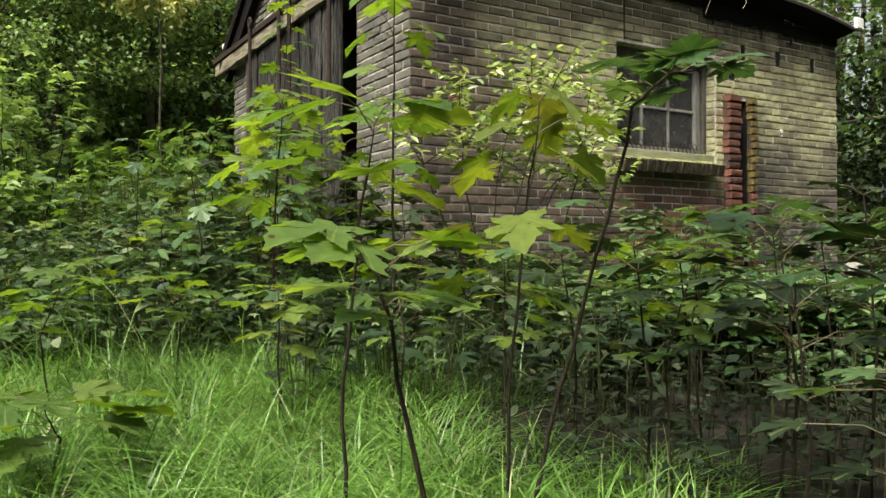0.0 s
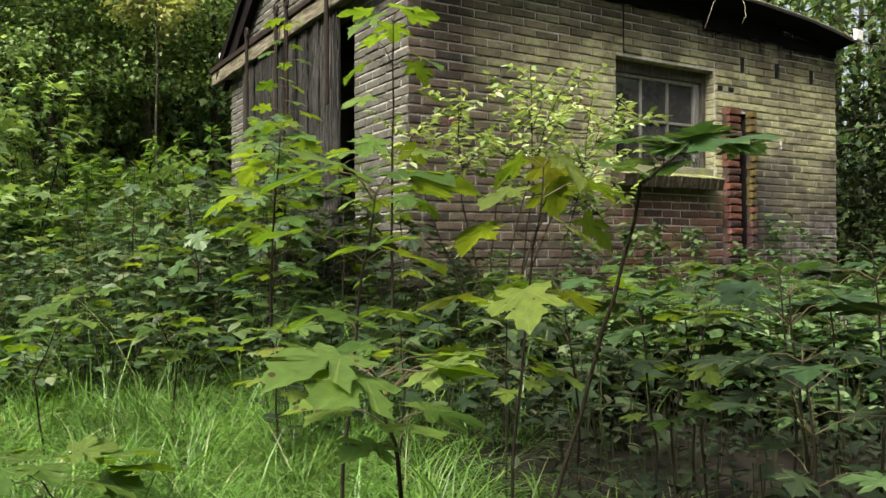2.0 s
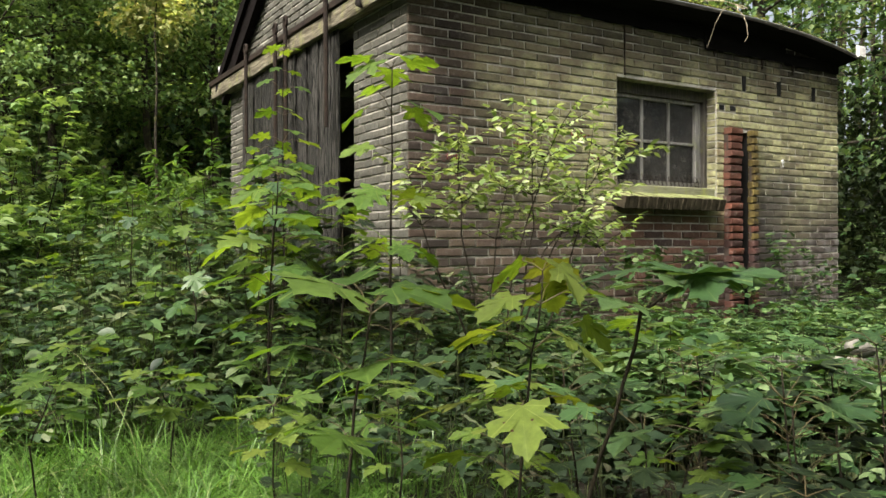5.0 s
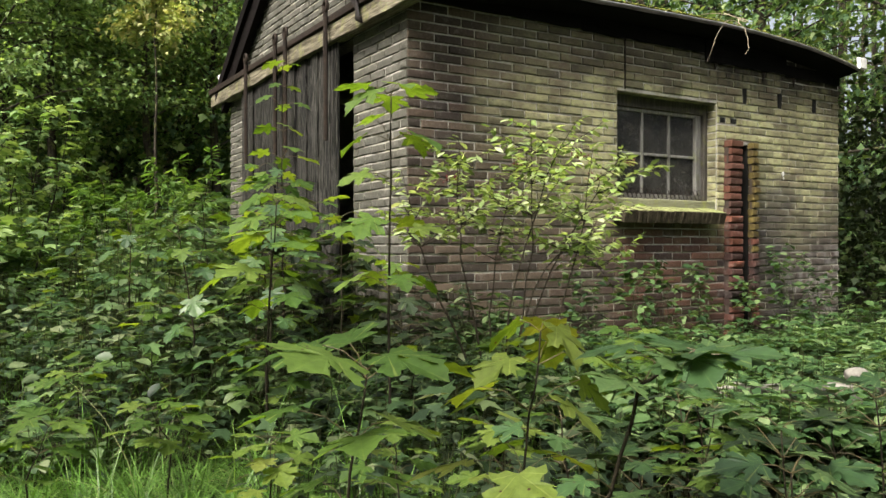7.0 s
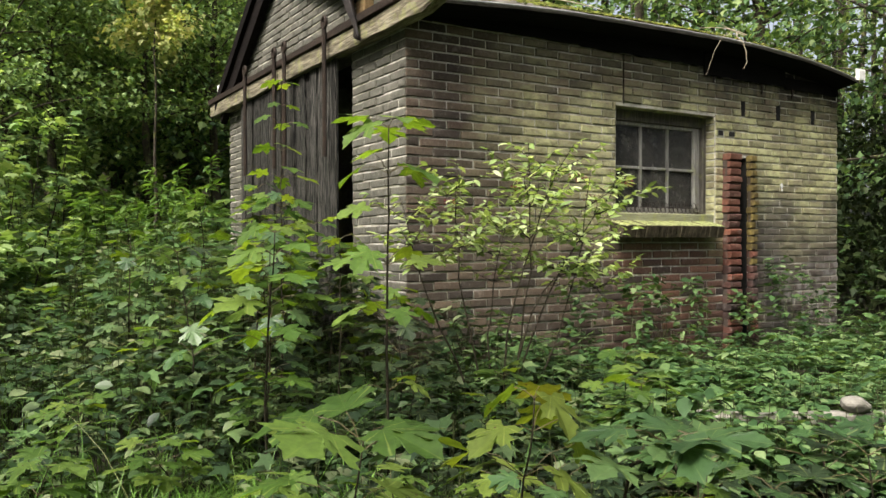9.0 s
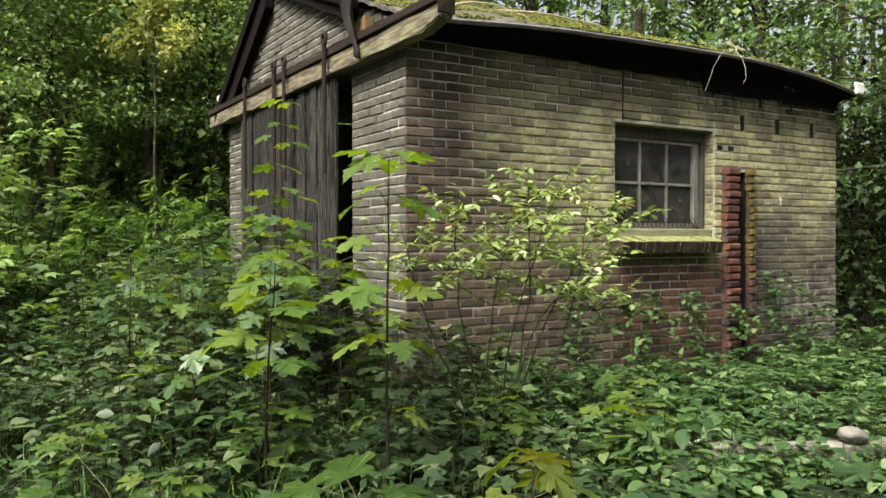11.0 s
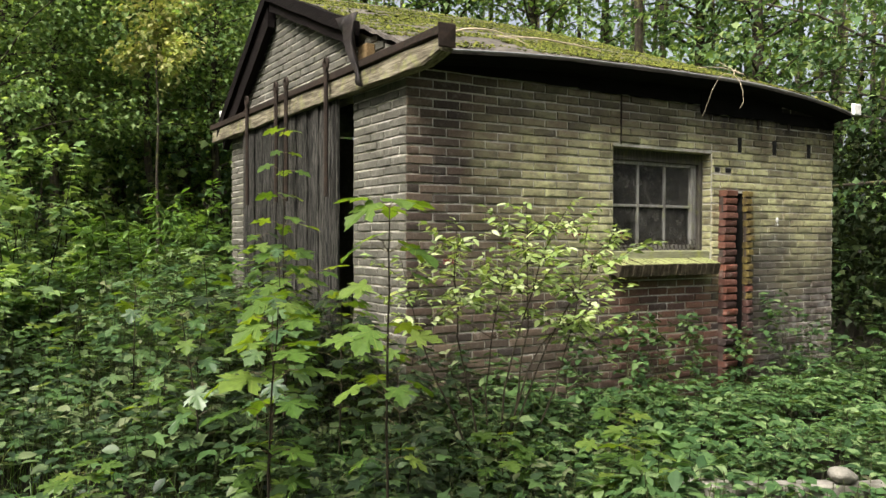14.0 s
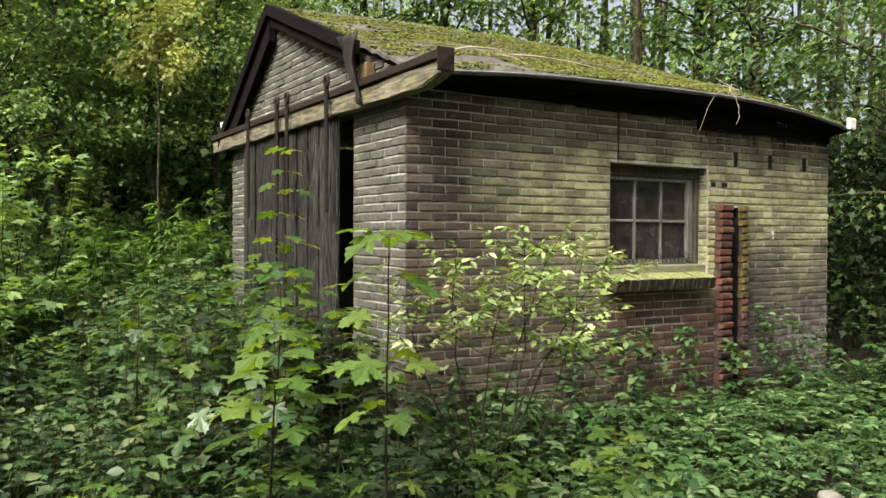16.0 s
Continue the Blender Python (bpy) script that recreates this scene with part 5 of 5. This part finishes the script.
def build_grass():
    rs = np.random.RandomState(9)
    tufts, per = 1500, 30
    d = np.sqrt(rs.uniform(0.75 ** 2, 4.1 ** 2, tufts))
    a = np.radians(rs.uniform(-6, 52, tufts))
    cx, cy = CAMERA_GROUND[0] + d * np.sin(a), CAMERA_GROUND[1] + d * np.cos(a)
    edge = 0.02 + 0.2 * np.sin(3 * cy)
    keep = (cx - 0.35 * cy < edge + 0.25 * rs.normal(0, 1, tufts)) & (rs.random(tufts) < (1 - 0.55 * smooth01(d, 2.6, 3.8)) * (1 - 0.8 * smooth01(np.degrees(a), 22, 36) * smooth01(d, 1.7, 2.5)))
    cx, cy = cx[keep], cy[keep]
    tufts = len(cx)
    tall = np.repeat(rs.uniform(0.6, 1.25, tufts), per)
    comb = np.repeat(rs.uniform(0, 6.28, tufts), per)
    n = tufts * per
    r, az = np.abs(rs.normal(0, 0.055, n)), rs.uniform(0, 6.28, n)
    x, y = np.repeat(cx, per) + r * np.cos(az), np.repeat(cy, per) + r * np.sin(az)
    length = rs.uniform(0.13, 0.36, n) * tall
    steps = [0, 0.3, 0.58, 0.82, 1.0]
    tv, tf = [], []
    for i, s in enumerate(steps):
        w = 0.5 * (1 - s ** 1.6) + 0.02
        bend = 0.55 * s ** 2.1
        tv += [(-w, bend, s * (1 - 0.22 * s)), (w, bend, s * (1 - 0.22 * s))]
    for i in range(4):
        tf.append((2 * i, 2 * i + 1, 2 * i + 3, 2 * i + 2))
    width = rs.uniform(0.0028, 0.0066, n)
    lean = np.clip(0.12 + r * 7 + np.abs(rs.normal(0, 0.28, n)), 0, 1.35)
    out = np.where(rs.random(n) < 0.7, az, comb) - np.pi / 2 + rs.normal(0, 0.35, n)
    rot = turns(out, -lean, rs.normal(0, 0.15, n))
    size = np.stack([width, length * rs.uniform(0.4, 2.2, n), length], -1)
    ob = scatter("grass", tv, tf, np.stack([x, y, ground_height(x, y) - 0.01], -1), rot, size, M_GRASS)
    tagged(ob, "long fresh green woodland grass", "grass", kind="stuff")
    # sparse tall blades among the weeds
    m = 2200
    x, y, d = spread(rs, m, 2.8, 8, -5, 45)
    keep = (x < 0.2)
    x, y = x[keep], y[keep]
    m = len(x)
    length = rs.uniform(0.35, 0.75, m)
    size = np.stack([rs.uniform(0.003, 0.005, m), length, length], -1)
    ob = scatter("grass", tv, tf, np.stack([x, y, ground_height(x, y) - 0.01], -1), turns(rs.uniform(0, 6.28, m), -np.abs(rs.normal(0.05, 0.2, m)), rs.normal(0, 0.1, m)), size, M_GRASS)
    tagged(ob, "thin tall grass blades among weeds", "grass", kind="stuff")


# ---------------------------------------------------------------- shrubs
def leafy_shrub(name, base, stems, label, seed, material, leaf, faces, length, per_m, pair_spread=0.06, twigs=4, twig_len=0.3, bark=M_STEM, radius=0.009, top_only=0.35, group=""):
    """A shrub of several bowed stems with side twigs that carry leaves in pairs. stems: tip and bow of each."""
    rng = random.Random(seed)
    rs = np.random.RandomState(seed)
    plant = new(name)
    base = Vector(base)
    plant.matrix_basis = Matrix.Translation(base)
    pieces, at, yaw, pitch = [], [], [], []
    def dress(pts, s0):
        total = sum((b - a).length for a, b in zip(pts, pts[1:]))
        n = max(2, int(total * per_m))
        for k in range(n):
            s = s0 + (1 - s0) * (k + 0.5) / n
            f = s * (len(pts) - 1)
            i = min(int(f), len(pts) - 2)
            p = pts[i].lerp(pts[i + 1], f - i)
            d = pts[i + 1] - pts[i]
            az = math.atan2(d.y, d.x)
            for side in (-1, 1):
                b = az + side * rng.uniform(0.5, 1.4)
                off = rng.uniform(0.0, pair_spread * 0.35)
                at.append((p.x + math.cos(b) * off, p.y + math.sin(b) * off, p.z + rng.uniform(-0.01, 0.015)))
                yaw.append(b - math.pi / 2)
                pitch.append(radians(rng.uniform(-40, 22)))
        at.append(tuple(pts[-1]))
        yaw.append(az - math.pi / 2)
        pitch.append(radians(rng.uniform(-20, 35)))
    for tip, bow in stems:
        tip = Vector(tip) - base
        pts = curve_points((0, 0, 0), tip, 9, bow, 0.012, rng)
        pieces.append(tube(pts, [radius * (1 - 0.75 * i / 9) for i in range(10)], 6))
        dress(pts[6:], 0.3)
        for k in range(twigs):
            s = top_only + (1 - top_only) * (k + rng.random()) / twigs
            i = min(int(s * 9), 8)
            p = pts[i]
            az = rng.uniform(0, 6.28)
            ln = twig_len * rng.uniform(0.5, 1.15) * (1.2 - 0.5 * s)
            end = p + Vector((math.cos(az) * ln, math.sin(az) * ln, ln * rng.uniform(0.1, 0.8)))
            tw = curve_points(p, end, 4, (0, 0, -0.04 * ln), 0.006, rng)
            pieces.append(tube(tw, [radius * 0.4 * (1 - 0.6 * j / 4) for j in range(5)], 4, False))
            dress(tw, 0.25)
    v, f = join(*pieces)
    mesh_object("woody_frame", v, f, bark, plant, True)
    k = len(at)
    ob = scatter("foliage", leaf, faces, at, turns(np.array(yaw), np.array(pitch), rs.normal(0, 0.35, k)), rs.uniform(0.6, 1.25, k) * length, material, plant)
    tagged(ob, kind="stuff")
    return tagged(plant, label, "shrub", group)


def build_shrubs():
    b = (-0.05, -1.15, 0.13)
    elder = leafy_shrub("elder_shrub", b, [((0.40, -1.25, 1.80), (-0.12, 0, 0.05)), ((0.58, -1.20, 1.66), (0.10, 0, -0.12)), ((-0.60, -1.05, 1.48), (-0.10, 0, 0.06)), ((-0.24, -1.05, 1.68), (-0.10, 0, 0.05)), ((0.12, -1.20, 1.78), (0.10, 0, 0.03)),
                                  ((0.92, -1.15, 1.62), (-0.08, 0, 0.16)), ((0.70, -1.22, 0.84), (-0.05, 0, 0.52)), ((0.15, -1.0, 1.45), (-0.10, 0, 0.0))],
                "pale green elder shrub growing against the brick wall", 5, M_SHRUB, ELDER, OVATE_F, 0.064, 24, twigs=15, twig_len=0.36, radius=0.0075, top_only=0.66)
    rb = random.Random(17)
    for bx, by, bz in ((0.52, -0.05, 1.48), (0.93, -0.02, 1.46), (-0.28, 0.05, 1.33), (0.15, 0.0, 1.42), (0.64, -0.05, 1.36)):
        bm = bmesh.new()
        for _ in range(16):
            bmesh.ops.create_icosphere(bm, subdivisions=1, radius=rb.uniform(0.004, 0.007), matrix=Matrix.Translation((bx + rb.gauss(0, 0.022), by + rb.gauss(0, 0.022), bz + rb.gauss(0, 0.014))))
        part("berry_cluster", bm, M_BERRY, elder, "cluster of small dark red berries")
    # bright upright shrubs at the wood's edge
    rng = random.Random(6)
    for i, (x, y, top) in enumerate([(-1.55, 4.6, 1.75), (-1.15, 4.4, 1.9), (-0.72, 4.7, 1.95), (-0.35, 5.0, 2.25), (-1.75, 3.9, 1.6), (0.15, 5.6, 1.95), (-0.9, 5.9, 1.9), (0.45, 6.5, 2.0)]):
        g = float(ground_height(x, y))
        stems = [((x + rng.uniform(-0.35, 0.35), y + rng.uniform(-0.3, 0.3), top * rng.uniform(0.72, 1.0)), (rng.uniform(-0.08, 0.08), 0, 0)) for _ in range(6)]
        leafy_shrub("upright_shrub", (x, y, g), stems, "bright green upright leafy shrub at the woodland edge", 30 + i, M_FERN, LANCE, LANCE_F, 0.16, 26, twigs=4, twig_len=0.22, group="woodland edge shrubs", radius=0.008, top_only=0.3)
    # broad-leaved tall bushes at the side
    for i, (x, y, top) in enumerate([(-2.15, 3.3, 2.5), (-2.0, 4.6, 2.9), (-2.5, 2.7, 2.0), (-1.5, 6.8, 3.0), (-0.4, 7.6, 2.9)]):
        g = float(ground_height(x, y))
        stems = [((x + rng.uniform(-0.5, 0.5), y + rng.uniform(-0.4, 0.4), top * rng.uniform(0.6, 1.0)), (rng.uniform(-0.1, 0.1), 0, 0)) for _ in range(6)]
        leafy_shrub("hazel_bush", (x, y, g), stems, "tall loose bush with lobed green leaves", 50 + i, M_TREE_LIT, LOBED, LOBED_F, 0.12, 14, twigs=6, twig_len=0.5, group="woodland edge shrubs", top_only=0.2)
    # wisps of weed that climb the wall below the window
    for i, (x, top) in enumerate([(2.15, 1.0), (2.6, 0.92), (1.75, 0.85), (3.15, 0.80), (4.1, 0.75), (3.7, 0.95), (1.35, 0.8)]):
        g = float(ground_height(x, -0.2))
        stems = [((x + rng.uniform(-0.12, 0.15), -0.16 + rng.uniform(-0.08, 0.04), g + top * rng.uniform(0.7, 1.0)), (0.03, -0.04, 0)) for _ in range(3)]
        leafy_shrub("wall_weed", (x, -0.24, g), stems, "thin leafy weed against the brick wall", 80 + i, M_HERB_LIGHT, OVATE, OVATE_F, 0.07, 17, twigs=6, twig_len=0.18, group="wall weeds", radius=0.004, bark=M_STEM_GREEN)
    # light low bush in front of the window wall
    for i, (x, y, top) in enumerate([(0.10, -2.15, 0.72), (0.42, -2.0, 0.66), (4.35, -0.75, 0.75), (5.2, -0.9, 0.9)]):
        g = float(ground_height(x, y))
        stems = [((x + rng.uniform(-0.25, 0.25), y + rng.uniform(-0.2, 0.2), g + (top - 0.1) * rng.uniform(0.7, 1.0)), (0, 0, 0.03)) for _ in range(5)]
        leafy_shrub("leafy_bush", (x, y, g), stems, "low fresh green bush beside the shed", 95 + i, M_HERB_LIGHT, OVATE, OVATE_F, 0.095, 16, twigs=4, twig_len=0.2, group="low bushes", radius=0.005)


# ---------------------------------------------------------------- trees
def tree(bearing, dist, height, seed, trunk_r=0.13, low=0.22, spread_r=2.4, sprays=46, per=95, material=M_TREE, leaf=0.16, label="tall leafy woodland tree", lean=0.0):
    """A tapered trunk, limbs, and leaves held in uneven flat sprays along the limbs."""
    rng = random.Random(seed)
    rs = np.random.RandomState(seed)
    x, y = CAMERA_GROUND[0] + dist * math.sin(radians(bearing)), CAMERA_GROUND[1] + dist * math.cos(radians(bearing))
    g = float(ground_height(x, y))
    ob = new("tree")
    ob.matrix_basis = Matrix.Translation((x, y, g))
    trunk = curve_points((0, 0, -0.05), (lean * height, rng.uniform(-0.02, 0.02) * height, height), 12, (rng.uniform(-0.2, 0.2), 0, 0), 0.04, rng)
    pieces = [tube(trunk, [trunk_r * (1.25 if i == 0 else 1 - 0.85 * i / 12) for i in range(13)], 8)]
    at, yaw, pitch = [], [], []
    for k in range(sprays):
        s = low + (1 - low) * (k + rng.random()) / sprays
        i = min(int(s * 12), 11)
        p = trunk[i].lerp(trunk[i + 1], s * 12 - i)
        az = k * 2.4 + rng.uniform(-0.6, 0.6)
        reach = spread_r * rng.uniform(0.35, 1.0) * (1.15 - 0.75 * max(0, s - 0.35))
        end = p + Vector((math.cos(az) * reach, math.sin(az) * reach, reach * rng.uniform(-0.05, 0.5)))
        limb = curve_points(p, end, 5, (0, 0, 0.10 * reach), 0.03, rng)
        pieces.append(tube(limb, [trunk_r * 0.28 * (1 - s * 0.6) * (1 - 0.8 * j / 5) for j in range(6)], 5, False))
        n = int(per * rng.uniform(0.6, 1.4))
        along = rs.uniform(0.25, 1.12, n)
        q = np.array([limb[0].lerp(limb[-1], 0.0)[:]]) + (np.array(end[:]) - np.array(p[:]))[None] * along[:, None]
        wide = reach * 0.36 * (0.35 + along)
        off = rs.normal(0, 1, (n, 2)) * wide[:, None] * 0.55
        r2 = (off ** 2).sum(1)
        q[:, 0] += off[:, 0]
        q[:, 1] += off[:, 1]
        q[:, 2] += 0.25 * reach * along * (1 - along) + rs.normal(0, 0.10, n) - 0.12 * r2 / max(reach, 0.3)
        at.append(q)
        yaw.append(az - math.pi / 2 + rs.normal(0, 0.8, n))
        pitch.append(np.radians(rs.normal(-28, 36, n)))
    v, f = join(*pieces)
    mesh_object("trunk", v, f, M_BARK, ob, True)
    at, yaw, pitch = np.concatenate(at), np.concatenate(yaw), np.concatenate(pitch)
    crown = scatter("crown", LOBED_SMALL, LOBED_SMALL_F, at, turns(yaw, pitch, rs.normal(0, 0.4, len(at))), rs.uniform(0.6, 1.25, len(at)) * leaf, material, ob)
    tagged(crown, kind="stuff")
    return tagged(ob, label, "tree", "woodland trees")


LOBED_SMALL = [(0, 0, 0), (0.45, 0.28, 0.0), (0.22, 0.5, 0.06), (0, 1, -0.08), (-0.22, 0.5, 0.06), (-0.45, 0.28, 0.0)]
LOBED_SMALL_F = [(0, 1, 2, 3), (0, 3, 4, 5)]


def build_trees():
    # wood beside the shed, its leaf colour lightened in place of light
    tree(3.0, 13.5, 6.6, 101, 0.12, 0.24, 2.4, 56, 210, M_TREE_LIT, 0.081)
    tree(6.5, 15.5, 7.0, 102, 0.14, 0.26, 2.6, 56, 210, M_TREE_LIT, 0.086)
    tree(9.2, 16.5, 7.4, 103, 0.16, 0.34, 2.6, 50, 210, M_TREE_LIT, 0.086, "tall grey-trunked tree with leaves high up")
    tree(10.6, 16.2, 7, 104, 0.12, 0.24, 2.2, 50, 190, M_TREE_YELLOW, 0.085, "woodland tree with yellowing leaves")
    tree(13.5, 15.0, 6.8, 105, 0.12, 0.22, 2.3, 50, 210, M_TREE_LIT, 0.081)
    tree(16.8, 18.5, 8.2, 106, 0.20, 0.24, 2.8, 56, 200, M_TREE_LIT, 0.090)
    tree(0.0, 16.0, 7, 107, 0.13, 0.2, 2.5, 50, 210, M_TREE_LIT, 0.086)
    tree(20.0, 15.5, 11, 108, 0.13, 0.22, 2.5, 50, 200, M_TREE_LIT, 0.086)
    tree(1.5, 11.5, 5.8, 121, 0.08, 0.34, 2.0, 44, 210, M_TREE_LIT, 0.071)
    tree(5.0, 12.5, 5.9, 122, 0.08, 0.32, 2.0, 46, 210, M_TREE_LIT, 0.071)
    tree(11.5, 13.0, 6.0, 123, 0.08, 0.36, 2.0, 44, 210, M_TREE_LIT, 0.071)
    tree(15.2, 13.5, 6.3, 124, 0.09, 0.30, 2.1, 46, 210, M_TREE_LIT, 0.071)
    tree(8.0, 19.5, 8.2, 125, 0.14, 0.20, 2.8, 54, 210, M_TREE_LIT, 0.095)
    tree(11.3, 10.8, 4.05, 126, 0.028, 0.72, 0.85, 14, 150, M_TREE_YELLOW, 0.075, "small woodland tree with yellowing leaves")
    # wood behind the shed
    tree(25.5, 17.5, 12, 109, 0.15, 0.28, 2.8, 54, 161, M_TREE_LIT, 0.133)
    tree(31.5, 19.0, 13, 110, 0.15, 0.25, 3.0, 54, 161, M_TREE, 0.140)
    tree(38.0, 17.5, 12, 111, 0.14, 0.28, 2.8, 54, 161, M_TREE_LIT, 0.133)
    tree(44.7, 15.0, 14, 112, 0.12, 0.42, 2.6, 46, 152, M_TREE_LIT, 0.126, "slim dark-trunked tree behind the shed")
    tree(48.5, 16.5, 12, 113, 0.15, 0.24, 2.8, 52, 161, M_TREE, 0.126)
    tree(52.8, 14.5, 12, 114, 0.14, 0.26, 2.7, 54, 171, M_TREE, 0.126)
    tree(65.5, 11.0, 9, 115, 0.13, 0.20, 3.0, 60, 260, M_TREE, 0.09)
    tree(66.5, 13.5, 11, 116, 0.13, 0.16, 2.6, 56, 180, M_TREE, 0.119)
    tree(70.0, 11.5, 10, 117, 0.12, 0.14, 2.5, 50, 180, M_TREE, 0.119)
    tree(-5.0, 14.0, 10, 118, 0.13, 0.2, 2.5, 46, 180, M_TREE, 0.126)
    # the wood further off: slim trunks, and leaves in drifts
    rs = np.random.RandomState(77)
    pieces = []
    for k in range(150):
        a = radians(rs.uniform(-5, 66))
        d = rs.uniform(18.5, 32)
        x, y = CAMERA_GROUND[0] + d * math.sin(a), CAMERA_GROUND[1] + d * math.cos(a)
        h, r = rs.uniform(8, 13), rs.uniform(0.05, 0.16)
        pieces.append(tube([(x, y, 0.3), (x + rs.normal(0, 0.15), y, h * 0.5), (x + rs.normal(0, 0.4), y, h)], [r, r * 0.7, r * 0.3], 6, False))
    v, f = join(*pieces)
    tagged(mesh_object("far_trunks", v, f, M_BARK), "slim dark trunks deep in the wood", "woods", kind="stuff")
    def drifts(n, per, a0, a1, d0, d1, z0, z1, leaf, mat, thick, label):
        a, d, z = np.radians(rs.uniform(a0, a1, n)), rs.uniform(d0, d1, n), rs.uniform(z0, z1, n)
        c = np.stack([CAMERA_GROUND[0] + d * np.sin(a), CAMERA_GROUND[1] + d * np.cos(a), z], -1)
        p = np.repeat(c, per, 0) + rs.normal(0, 1, (n * per, 3)) * np.array([0.85, 0.85, thick])
        k = n * per
        tagged(scatter("far_leaves", LOBED_SMALL, LOBED_SMALL_F, p, turns(rs.uniform(0, 6.28, k), np.radians(rs.normal(-28, 38, k)), rs.normal(0, 0.5, k)), rs.uniform(0.6, 1.3, k) * leaf, mat), label, "woods", kind="stuff")
    # added behind an open gap, where the sun can reach its leaves
    drifts(800, 80, -9, 25, 30, 42, 0.4, 13, 0.28, M_TREE_LIT, 0.5, "far bank of leaves added to brighten gaps in the wood")
    drifts(130, 80, -6, 22, 16, 21, 2.6, 6.5, 0.12, M_TREE_LIT, 0.25, "upper leaves of the wood beside the shed, coloured as lit")
    drifts(250, 60, 20, 66, 20, 32, 1.0, 9, 0.26, M_TREE_LIT, 0.35, "leaves of the wood behind the shed, coloured as lit")
    drifts(170, 60, 3, 21, 13.5, 18, 0.9, 3.6, 0.13, M_TREE, 0.3, "low green leaves below the wood")
    drifts(380, 90, 48, 72, 11.5, 20, 0.4, 3.2, 0.10, M_WOOD_SHADED, 0.3, "low leaves beside the shed with shade in their colour")
    # added out of view; its height sets how much low light arrives
    drifts(1100, 40, 74, 350, 17, 25, 0.5, 13.0, 0.55, M_WOOD_SHADED, 0.6, "unseen ring of leaves added to block low sky light")


# ---------------------------------------------------------------- small things
def build_small():
    rng = random.Random(12)
    # low concrete edge and a lump of rubble on it
    d = Vector((0.84, -0.542, 0)).normalized()
    kerb = new("concrete_kerb")
    kerb.matrix_basis = pose(0.14, -2.27, 0.0, 0, 0, math.degrees(math.atan2(d.y, d.x)))
    for i in range(2):
        part("kerb_stone", boxes(((i * 0.96, -0.035, 0.0), (i * 0.96 + 0.95, 0.05, 0.485 + 0.008 * i)), bevel=0.012, wobble=0.008, cuts=8, seed=i), M_STONE, kerb)
    tagged(kerb, "low pale concrete kerb half hidden by weeds", "kerb")
    bm = bmesh.new()
    bmesh.ops.create_icosphere(bm, subdivisions=3, radius=0.062)
    for v in bm.verts:
        v.co *= 1 + 0.35 * noise.noise(v.co * 14)
        v.co.z *= 0.6
    rock = part("rubble_lump", bm, M_STONE)
    rock.matrix_basis = pose(0.77, -2.68, 0.525, 0, 0, 30)
    tagged(rock, "pale rough lump of rubble on the kerb", "rubble")
    # dry roots that hang over the eave, and twigs on the roof
    def strand(name, runs, label, material=M_TWIG):
        v, f = join(*[tube(curve_points(a, b, 7, bow, 0.008, rng), [r * (1 - 0.6 * i / 7) for i in range(8)], 5, False) for a, b, bow, r in runs])
        return tagged(mesh_object(name, v, f, material, None, True), label, "root")
    e = eave_height(3.1) - 0.01
    strand("dry_root", [((3.10, -0.20, e + 0.05), (3.10, -0.28, e - 0.24), (0.03, -0.03, 0.02), 0.0042), ((3.10, -0.20, e + 0.05), (2.66, -0.24, e - 0.34), (-0.05, -0.05, 0.12), 0.0028),
                        ((3.10, -0.20, e + 0.05), (3.42, 0.02, e + 0.18), (0, 0, 0.02), 0.006), ((3.14, -0.27, e + 0.05), (2.75, -0.10, e + 0.09), (0, 0, 0.03), 0.005), ((3.2, -0.2, e + 0.07), (3.22, 0.05, e + 0.22), (0, 0, 0), 0.004)],
           "pale dry roots hanging over the eave")
    strand("dry_twig", [((0.62, 0.35, roof_point(0.62, 0.35) + 0.05), (1.05, 0.25, roof_point(1.05, 0.25) + 0.06), (0, 0, 0.04), 0.010), ((1.05, 0.25, roof_point(1.05, 0.25) + 0.06), (1.85, 0.1, roof_point(1.85, 0.1) + 0.05), (0, 0, 0.02), 0.009),
                        ((0.95, 0.28, roof_point(0.95, 0.28) + 0.05), (1.0, -0.05, roof_point(1.0, -0.05) + 0.04), (0, 0, 0.02), 0.006)], "pale fallen twig lying on the mossy roof")



build_saplings()
build_shrubs()
build_trees()
build_small()
build_weeds()
build_understory()
build_clearing()
build_kerb_weeds()
build_grass()
